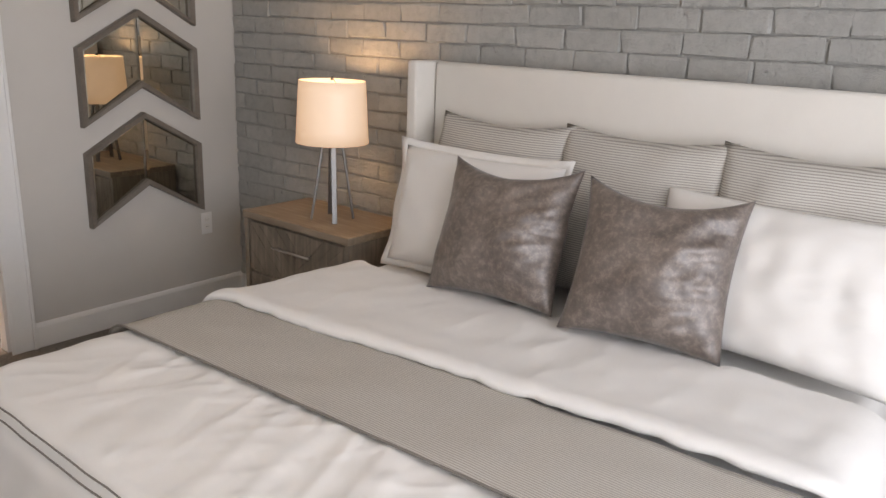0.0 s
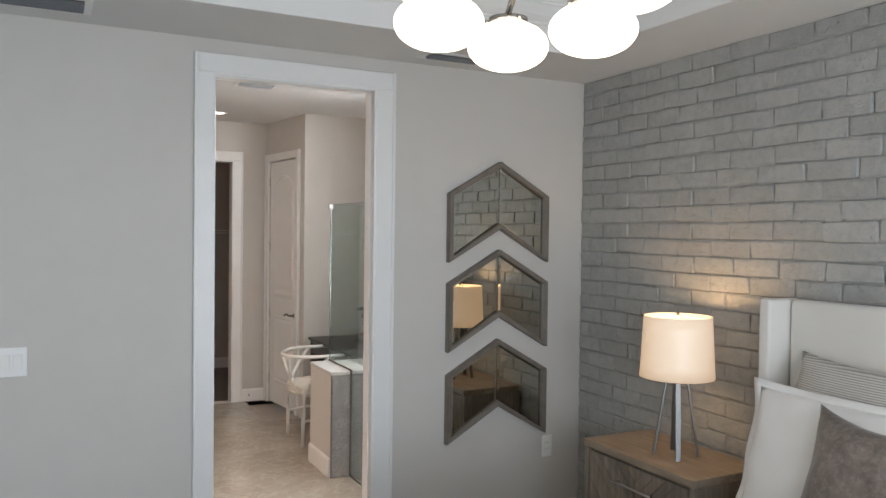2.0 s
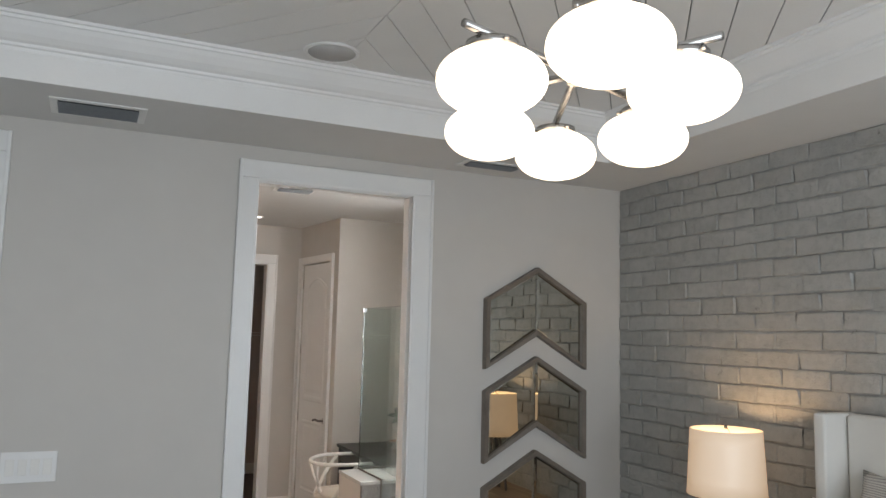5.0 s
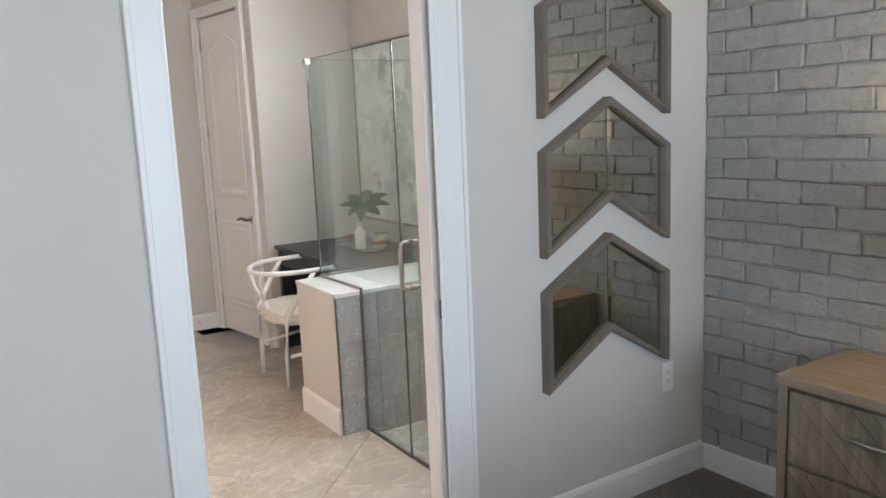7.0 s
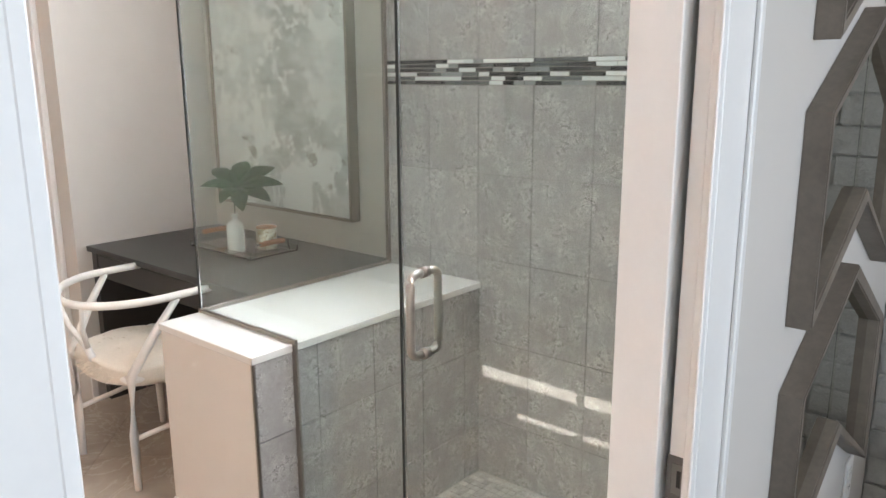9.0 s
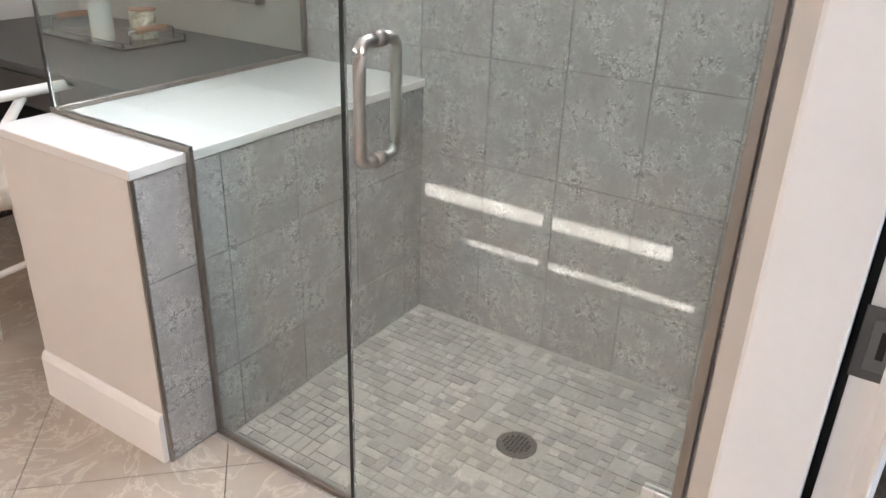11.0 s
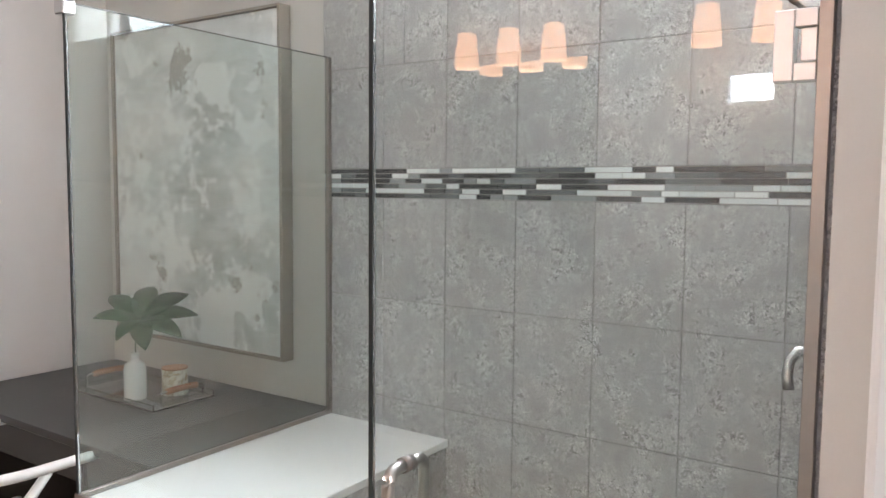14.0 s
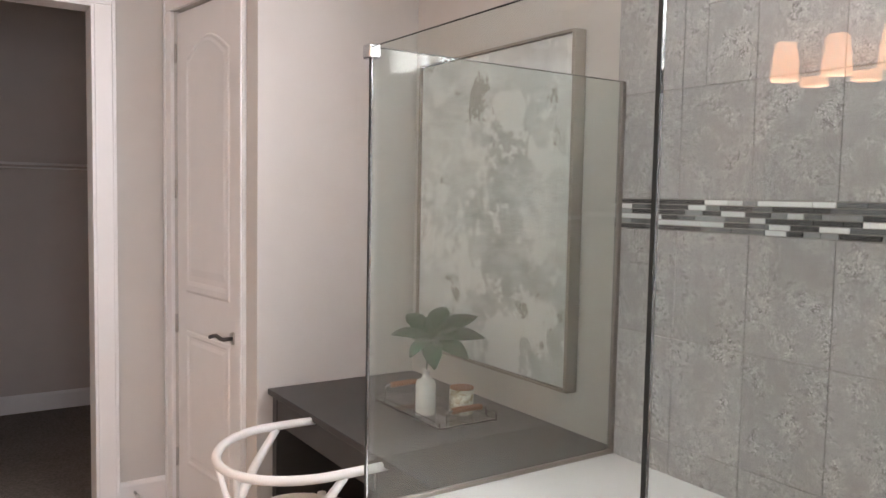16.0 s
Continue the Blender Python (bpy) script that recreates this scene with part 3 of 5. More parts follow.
def panel_door(name, label, w, h, m, hinge_left, lever_side):
    """White moulded door: slab with a tall arched panel over a low panel, hinges and a lever."""
    t = thing(name, label, "door", (0, 0, 0), 0, "", "structure")
    t.matrix_world = m
    part("door_slab", box(0.002, w - 0.002, -0.035, 0.0, 0.008, h, 0.002), TRIM, t)

    def moulding(z0, z1, arch):
        inset = 0.105
        a, b = inset, w - inset
        pts = [(a, z0), (b, z0), (b, z1)]
        if arch:
            pts += [(a + (b - a) * (1 - k / 8), z1 + arch * math.sin(math.pi * k / 8)) for k in range(1, 8)]
        pts += [(a, z1)]
        bm = bmesh.new()
        c = Vector((sum(p[0] for p in pts) / len(pts), sum(p[1] for p in pts) / len(pts)))
        rings = []
        for sc, d in ((1.0, 0.0), (0.985, 0.006), (0.955, 0.007), (0.93, 0.001), (0.90, 0.001), (0.86, 0.005)):
            sx, sz = 1 - (1 - sc) * 1.8, 1 - (1 - sc) * (0.9 if arch else 1.3)
            rings.append([bm.verts.new((c.x + (p[0] - c.x) * sx, d, c.y + (p[1] - c.y) * sz)) for p in pts])
        for p, q in zip(rings, rings[1:]):
            for i in range(len(pts)):
                j = (i + 1) % len(pts)
                bm.faces.new((p[i], p[j], q[j], q[i]))
        bm.faces.new(rings[-1])
        return bm
    part("upper_panel", moulding(1.06, h - 0.22, 0.085), TRIM, t)
    part("lower_panel", moulding(0.22, 0.88, 0), TRIM, t)
    hx = w - 0.004 if hinge_left else 0.004
    for z in (0.24, 0.90, 1.55, 2.19):
        part("hinge", lathe([(0.0, z - 0.045), (0.007, z - 0.045), (0.007, z + 0.045), (0.0, z + 0.045)], 10, None, (hx, 0.008, 0)), NICKEL, t, "nickel hinge", True)
    lx = 0.065 if hinge_left else w - 0.065
    d = 1 if hinge_left else -1
    lever = part("lever_handle", tube([(lx, 0.002, 0.912), (lx, 0.05, 0.912), (lx + d * 0.02, 0.055, 0.914), (lx + d * 0.06, 0.054, 0.922), (lx + d * 0.10, 0.054, 0.913), (lx + d * 0.12, 0.054, 0.906)], 0.009, 10), LAMPMETAL, t, "satin nickel lever handle", True)
    part("rose", tube([(lx, 0.0005, 0.912), (lx, 0.010, 0.912)], 0.027, 20), NICKEL, lever, "", True)
    return t


panel_door("door_3", "white moulded linen door with an arched panel, closed", LINEN_DOOR[1] - LINEN_DOOR[0], 2.375, lw.matrix_world @ pose(LINEN_DOOR[0], -0.012, 0), True, 0)

# ---------- bedroom ----------


def chevron(cx, half, drop, zt, zb, w):
    """Outline of a chevron mirror inset by w: straight sides, a peaked top and a notched bottom."""
    s = w * 1.15
    return [(cx - half + w, zb + s * 1.1), (cx, zb + drop + s), (cx + half - w, zb + s * 1.1), (cx + half - w, zt - s * 0.35), (cx, zt + drop - s), (cx - half + w, zt - s * 0.35)]


def chevron_mirror(z):
    t = thing("chevron_mirror", "chevron-shaped wall mirror in a grey wood frame", "mirror", (-0.591, -0.001, z), 0, "stack of chevron mirrors")
    half, drop, h = 0.321, 0.185, 0.375
    outer, inner = chevron(0, half, drop, h, 0, 0.0), chevron(0, half, drop, h, 0, 0.026)
    bm = bmesh.new()
    depth = -0.044
    rings = [[bm.verts.new((p[0], y, p[1])) for p in o] for o, y in ((outer, 0.0), (outer, depth), (inner, depth + 0.004), (inner, -0.010))]
    for p, q in zip(rings, rings[1:]):
        for i in range(6):
            j = (i + 1) % 6
            bm.faces.new((p[i], p[j], q[j], q[i]))
    bmesh.ops.bevel(bm, geom=[e for e in bm.edges if len(e.link_faces) == 2 and abs(e.verts[0].co.y - depth) < 0.006 and abs(e.verts[1].co.y - depth) < 0.006], offset=0.0025, segments=2, affect="EDGES")
    part("frame", bm, MIRRORWOOD, t, "grey washed wood frame")
    for sgn, name in ((-1, "pane"), (1, "pane")):
        o = chevron(0, half, drop, h, 0, 0.027)
        k = 0.0012 * sgn
        side = [o[0], (k, o[1][1]), (k, o[4][1]), o[5]] if sgn < 0 else [(k, o[1][1]), o[2], o[3], (k, o[4][1])]
        mx, mz = sum(p[0] for p in side) / 4, sum(p[1] for p in side) / 4
        b = bmesh.new()
        rim = [[b.verts.new((mx + (p[0] - mx) * f, y, mz + (p[1] - mz) * g)) for p in side] for f, g, y in ((1, 1, -0.011), (1, 1, -0.0155), (0.90, 0.93, -0.0172))]
        for lo, hi in zip(rim, rim[1:]):
            for i in range(4):
                b.faces.new((lo[i], lo[(i + 1) % 4], hi[(i + 1) % 4], hi[i]))
        b.faces.new(rim[2])
        b.faces.new(rim[0][::-1])
        bmesh.ops.recalc_face_normals(b, faces=b.faces[:])
        part(name, b, MIRROR, t, "slightly aged mirror glass")
    part("backing", prism(chevron(0, half, drop, h, 0, 0.02), "y", -0.0105, -0.001), BLACK, t)
    return t


for z in (1.542, 1.052, 0.550):
    chevron_mirror(z)


def outlet(x, z, y=0.0, ganged=1, switch=False, label="white wall outlet with two sockets"):
    w = 0.07 + 0.0465 * (ganged - 1)
    t = thing("light_switch" if switch else "wall_outlet", label, "light switch" if switch else "outlet", (x, y, z))
    part("cover_plate", box(-w / 2, w / 2, -0.006, -0.0005, -0.0625, 0.0625, 0.002), TRIM, t)
    for i in range(ganged):
        ox = (i - (ganged - 1) / 2) * 0.0465
        if switch:
            part("rocker", box(ox - 0.0165, ox + 0.0165, -0.009, -0.0055, -0.033, 0.033, 0.0015), CHAIRW, t)
        else:
            for oz in (0.02, -0.02):
                s = part("socket", box(ox - 0.017, ox + 0.017, -0.0085, -0.0055, oz - 0.014, oz + 0.014, 0.002), CHAIRW, t)
                for k in (-0.006, 0.006):
                    part("slot", box(ox + k - 0.001, ox + k + 0.001, -0.0088, -0.008, oz - 0.003, oz + 0.006), BLACK, s)
    return t


outlet(-2.795, 0.426)
outlet(-0.237, 0.462)
outlet(-3.022, 1.131, 0.0, 4, True, "four-gang plate of white rocker light switches")


def nightstand():
    t = thing("nightstand", "weathered oak nightstand with herringbone drawer fronts", "nightstand", (-0.25, -1.015, 0))
    x0, x1, hw = -0.205, 0.215, 0.37
    part("top", box(x0 - 0.008, x1, -hw, hw, 0.655, 0.69, 0.003), WOODX, t, "brown planked oak top")
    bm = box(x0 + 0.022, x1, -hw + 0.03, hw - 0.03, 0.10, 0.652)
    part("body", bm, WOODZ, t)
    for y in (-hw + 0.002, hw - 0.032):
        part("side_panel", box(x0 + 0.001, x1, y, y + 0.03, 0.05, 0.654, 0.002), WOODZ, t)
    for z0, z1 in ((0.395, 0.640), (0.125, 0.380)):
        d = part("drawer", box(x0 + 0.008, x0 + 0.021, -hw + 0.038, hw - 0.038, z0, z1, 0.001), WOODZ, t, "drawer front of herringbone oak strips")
        n = 12
        for i in range(-3, n + 3):
            for sgn in (-1, 1):
                w = (hw - 0.04) / 5
                poly = [(0, z0 + i * w), (hw, z0 + i * w + hw), (hw, z0 + i * w + hw + w * 0.96), (0, z0 + i * w + w * 0.96)]
                poly = [(p[0], p[1] - 0.35) for p in poly]
                for a, b, c in ((0, 1, z0 + 0.004), (0, -1, -z1 + 0.004), (-1, 0, -(hw - 0.042)), (1, 0, 0.001)):
                    poly = clip(poly, a, b, c) if len(poly) > 2 else []
                if len(poly) > 2:
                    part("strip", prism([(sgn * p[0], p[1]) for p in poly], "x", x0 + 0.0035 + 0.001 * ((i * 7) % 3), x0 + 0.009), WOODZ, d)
        zc = (z0 + z1) / 2 + 0.03
        h = part("pull", tube([(x0 - 0.022, -0.13, zc), (x0 - 0.022, 0.13, zc)], 0.006, 10), NICKEL, d, "slim nickel bar pull", True)
        for y in (-0.11, 0.11):
            part("standoff", tube([(x0 + 0.004, y, zc), (x0 - 0.022, y, zc)], 0.004, 8), NICKEL, h, "", True)
    return t


nightstand()


def table_lamp():
    t = thing("table_lamp", "nickel four-legged table lamp with a lit linen drum shade", "lamp", (-0.265, -1.075, 0.69), 8)
    for sx, sy in ((1, 1), (1, -1), (-1, 1), (-1, -1)):
        leg = bar((0.028 * sx, 0.028 * sy, 0.392), (0.070 * sx, 0.070 * sy, 0.0), 0.024, 0.010)
        bmesh.ops.bevel(leg, geom=leg.edges[:], offset=0.0015, segments=1, affect="EDGES")
        part("leg", leg, LEGMETAL, t, "flat satin nickel leg")
    part("hub_plate", box(-0.040, 0.040, -0.040, 0.040, 0.388, 0.396, 0.002), LEGMETAL, t)
    part("column", tube([(0, 0, 0.372), (0, 0, 0.46)], 0.012, 12), LAMPMETAL, t, "", True)
    bm = bmesh.new()
    n = 48
    rings = []
    for r, z in ((0.168, 0.365), (0.1635, 0.43), (0.160, 0.505), (0.1555, 0.58), (0.152, 0.645), (0.149, 0.645), (0.1565, 0.505), (0.165, 0.365)):
        rings.append([bm.verts.new((r * math.cos(2 * math.pi * i / n), r * math.sin(2 * math.pi * i / n), z)) for i in range(n)])
    for p, q in zip(rings, rings[1:] + rings[:1]):
        for i in range(n):
            bm.faces.new((p[i], p[(i + 1) % n], q[(i + 1) % n], q[i]))
    part("shade", bm, SHADE, t, "cream linen drum shade, lit", True)
    part("harp", tube([(0, 0, 0.46), (0.05, 0, 0.5), (0.055, 0, 0.57), (0.02, 0, 0.64), (0, 0, 0.655)], 0.002, 8), LAMPMETAL, t, "", True)
    part("finial", lathe([(0.0, 0.645), (0.008, 0.648), (0.006, 0.66), (0.0, 0.664)], 12), LAMPMETAL, t, "", True)
    part("bulb", lathe([(0.0, 0.46), (0.012, 0.462), (0.028, 0.50), (0.03, 0.52), (0.02, 0.545), (0.0, 0.553)], 16), OPAL, t, "", True)
    return t


table_lamp()
lamp("lamp_bulb", "POINT", pose(-0.265, -1.075, 1.27), 5.2, (1.0, 0.68, 0.36), (0.03,))


def soft_box(x0, x1, y0, y1, z0, z1, r, nx, ny, wobble, seed, freq=3.0):
    """A padded slab: rounded rim, gently uneven faces."""
    bm = bmesh.new()
    bmesh.ops.create_grid(bm, x_segments=nx, y_segments=ny, size=0.5)
    top = bm.verts[:]
    for v in top:
        u, w = v.co.x * 2, v.co.y * 2
        ex, ey = 1 - abs(u), 1 - abs(w)
        x, y = (x0 + x1) / 2 + u * (x1 - x0) / 2, (y0 + y1) / 2 + w * (y1 - y0) / 2
        dx, dy = ex * (x1 - x0) / 2, ey * (y1 - y0) / 2
        d = min(dx, dy)
        fall = r - math.sqrt(max(0, r * r - max(0, r - d) ** 2))
        n = noise.noise(Vector((x * freq, y * freq, seed))) + 0.5 * noise.noise(Vector((x * freq * 2.3, y * freq * 2.3, seed + 5)))
        v.co = Vector((x, y, z1 - fall + n * wobble * min(1, d / 0.05)))
    geom = bmesh.ops.extrude_face_region(bm, geom=bm.faces[:])
    for v in [g for g in geom["geom"] if isinstance(g, bmesh.types.BMVert)]:
        v.co.z = z0
    return bm


def drape(name, pts_y, x0, x1, thick, mat, parent, label, seed, nx=40, wob=0.004, skew=0.0, freq=5.0):
    """Cloth laid over the bed from side to side: a section in y and z carried from x0 to x1."""
    bm = bmesh.new()
    rows = []
    n = len(pts_y)
    for i in range(nx + 1):
        k = i / nx
        row = []
        for j, (y, z) in enumerate(pts_y):
            x = x0 + (x1 - x0) * k + skew * (j / (n - 1))
            nz = noise.noise(Vector((x * freq, y * freq * 0.7, seed))) + 0.6 * noise.noise(Vector((x * freq * 2.7, y * freq * 1.6, seed + 3)))
            row.append(bm.verts.new((x, y, z + wob * nz)))
        rows.append(row)
    for a, b in zip(rows, rows[1:]):
        for j in range(n - 1):
            bm.faces.new((a[j], a[j + 1], b[j + 1], b[j]))
    geom = bmesh.ops.extrude_face_region(bm, geom=bm.faces[:])
    for v in [g for g in geom["geom"] if isinstance(g, bmesh.types.BMVert)]:
        v.co.z += thick
    return part(name, bm, mat, parent, label, True)


def section(y0, y1, z, drop, out, n=110, r=0.075):
    """Across the bed: down the one side, over the top with rounded rims, down the other side."""
    pts = []
    for k in range(6):
        pts.append((y0 + out * (1 - 0.12 * k), drop + (z - r - drop) * k / 5))
    for k in range(1, 7):
        a = math.pi / 2 * k / 6
        pts.append((y0 + 0.4 * out - (r + 0.4 * out) * (1 - math.cos(a)), z - r + r * math.sin(a)))
    for k in range(1, n):
        y = y0 - r + (y1 + r - (y0 - r)) * k / n
        pts.append((y, z))
    for k in range(6, -1, -1):
        a = math.pi / 2 * k / 6
        pts.append((y1 - 0.4 * out + (r + 0.4 * out) * (1 - math.cos(a)), z - r + r * math.sin(a)))
    for k in range(4, -1, -1):
        pts.append((y1 - out * (1 - 0.12 * k), drop + (z - r - drop) * k / 5))
    return pts


BZ, BY0, BY1, BX = 0.655, -1.525, -3.50, -2.085


def bed():
    t = thing("bed", "king bed with a cream wingback headboard and white bedding", "bed", (0, 0, 0))
    y0, y1 = -1.49, -3.56
    part("headboard_panel", box(-0.115, -0.035, y1 + 0.06, y0 - 0.06, 0.12, 1.445, 0.02, None, 3), FABRIC, t, "cream upholstered headboard", True)
    for y in (y0, y1):
        b = part("headboard_wing", box(-0.225, -0.035, min(y, y - 0.055 if y == y0 else y + 0.055), max(y, y - 0.055 if y == y0 else y + 0.055), 0.06, 1.447, 0.012, None, 3), FABRIC, t, "cream upholstered wing", True)
    part("box_base", box(-2.02, -0.12, BY1 + 0.04, BY0 - 0.04, 0.10, 0.36, 0.02), FABRIC, t, "cream upholstered base")
    part("mattress", box(-2.0, -0.13, BY1 + 0.05, BY0 - 0.05, 0.361, 0.625, 0.05, None, 3), LINEN, t, "", True)
    for x in (-1.95, -0.2):
        for y in (BY0 - 0.12, BY1 + 0.12):
            part("leg", box(x - 0.03, x + 0.03, y - 0.03, y + 0.03, 0.0, 0.10, 0.004), DESK, t)
    return t


bed_ob = bed()
duvet = thing("duvet", "white cotton duvet with grey piping, folded back on the bed", "duvet", (0, 0, 0))


def duvet_cover():
    """One cloth over the foot and both sides of the bed, with soft folds."""
    bm = bmesh.new()
    sec = section(BY0 - 0.025, BY1 + 0.025, BZ, 0.25, 0.085)
    rows = []
    n = len(sec)
    line = []
    for k in range(91):
        line.append((-1.16 + (BX + 0.085 + 1.16) * k / 90, 0.0, 1.0))
    for k in range(1, 8):
        a = math.pi / 2 * k / 7
        line.append((BX + 0.085 - 0.095 * math.sin(a), -0.085 * (1 - math.cos(a)), 1.0))
    for k in range(1, 9):
        line.append((BX - 0.010 - 0.085 * k / 8, -0.085 - 0.30 * k / 8, 1.0))
    for x, dz, _ in line:
        row = []
        for j, (y, z) in enumerate(sec):
            over = dz < -0.001
            zz = z + dz if z > 0.55 else max(0.25, z + min(0, dz))
            d = noise.noise(Vector((x * 3.1, y * 2.2, 4.0))) + 0.6 * noise.noise(Vector((x * 7.5 + y * 3, y * 4.5, 9.0))) + 0.35 * noise.noise(Vector((x * 15, y * 9 + x * 6, 2.0)))
            warp = 0.25 * noise.noise(Vector((x * 2.0, y * 2.0, 31.0)))
            ridge = max(0, 1.0 - abs(noise.noise(Vector((x * 1.3 + y * 0.5 + warp, y * 8.5 - x * 2.5 + warp, 7.0)))) * 6.0)
            ridge += 0.7 * max(0, 1.0 - abs(noise.noise(Vector((x * 2.2 - y * 1.2, y * 10.0 + x * 6.0 + warp, 17.0)))) * 7.0)
            ridge *= 0.5 + 0.9 * max(0, noise.noise(Vector((x * 1.7, y * 1.7, 23.0))) + 0.3)
            amp = 0.0085
            yy, xx, z2 = y, x, zz
            if z > BZ - 0.02 and not over:
                z2 += amp * (0.8 * d + 0.75 * max(0, ridge))
            else:
                side = 1 if y > (BY0 + BY1) / 2 else -1
                if z <= BZ - 0.02:
                    yy += side * 0.014 * (noise.noise(Vector((x * 9, 1.0, 3.0))) + 0.4 * d) * min(1, (BZ - z) / 0.2)
                if over:
                    xx -= 0.014 * (noise.noise(Vector((y * 8, 2.0, 3.0))) + 0.4 * d) * min(1, -dz / 0.2)
            row.append(bm.verts.new((xx, yy, z2)))
        rows.append(row)
    for a, b in zip(rows, rows[1:]):
        for j in range(n - 1):
            bm.faces.new((a[j], a[j + 1], b[j + 1], b[j]))
    return bm


ob = part("cover", duvet_cover(), LINEN, duvet, "", True)
md = ob.modifiers.new("smooth", "SUBSURF")
md.levels = md.render_levels = 1
# double piping along the foot rim and the side
for off in (0.0, 0.028):
    pts = [(BX + 0.03 - 0.6 * off, BY0 - 0.09 - k * (BY0 - BY1 - 0.2) / 40, BZ - 0.005 - off * 0.5 + 0.006 * noise.noise(Vector((0, k * 0.4, 1)))) for k in range(41)]
    part("piping", tube(pts, 0.0024, 6), PIPING, duvet, "dark grey piping", True)

# the folded-back edge: a soft roll across the bed, then the turned sheet
fold = thing("folded_sheet", "white duvet end turned back in a soft roll across the bed", "bedding", (0, 0, 0))


def roll_mesh():
    bm = bmesh.new()
    sec = section(BY0 - 0.013, BY1 + 0.013, BZ + 0.008, 0.33, 0.075)
    n = len(sec)
    prof = [(0.62, 0.006), (0.56, 0.008), (0.50, 0.010), (0.44, 0.012), (0.38, 0.014), (0.32, 0.016), (0.26, 0.017), (0.20, 0.018), (0.13, 0.020), (0.06, 0.026), (0.02, 0.036), (-0.012, 0.044), (-0.038, 0.040), (-0.052, 0.026), (-0.048, 0.010), (-0.03, 0.002)]
    rows = []
    for px, pz in prof:
        row = []
        for j, (y, z) in enumerate(sec):
            k = min(1, max(0, (BY0 - y) / (BY0 - BY1)))
            x = -1.235 + 0.19 * k + px * (1.0 if px < 0.2 else 1 - 0.22 * k)
            nz = noise.noise(Vector((y * 5 + px * 3, px * 6, 1.0))) + 0.6 * noise.noise(Vector((y * 11, px * 9 + y * 4, 6.0))) + 1.2 * max(0, 1 - 5 * abs(noise.noise(Vector((y * 5 - px * 4, px * 5 + y * 2, 11.0)))))
            side = 1 if y > (BY0 + BY1) / 2 else -1
            top = z > BZ - 0.03
            row.append(bm.verts.new((x + 0.006 * nz, y + (0 if top else side * pz), z + (pz if top else 0) + 0.005 * nz)))
        rows.append(row)
    for a, b in zip(rows, rows[1:]):
        for j in range(n - 1):
            bm.faces.new((a[j], a[j + 1], b[j + 1], b[j]))
    return bm


ob = part("turned_edge", roll_mesh(), LINEN, fold, "", True)
md = ob.modifiers.new("smooth", "SUBSURF")
md.levels = md.render_levels = 1

throw = thing("bed_throw", "grey-beige striped throw laid across the bed", "throw", (0, 0, 0))
drape("cloth", section(BY0 - 0.008, BY1 + 0.008, BZ + 0.012, 0.30, 0.078), -1.615, -1.215, 0.006, THROW, throw, "", 3.0, 16, 0.005, 0.10)
pts = [(-1.617 + 0.10 * j / 134, y, z + 0.009) for j, (y, z) in enumerate(section(BY0 - 0.006, BY1 + 0.006, BZ + 0.010, 0.30, 0.078))]
part("hem", tube(pts, 0.0035, 6), PIPING, throw, "dark stitched hem", True)


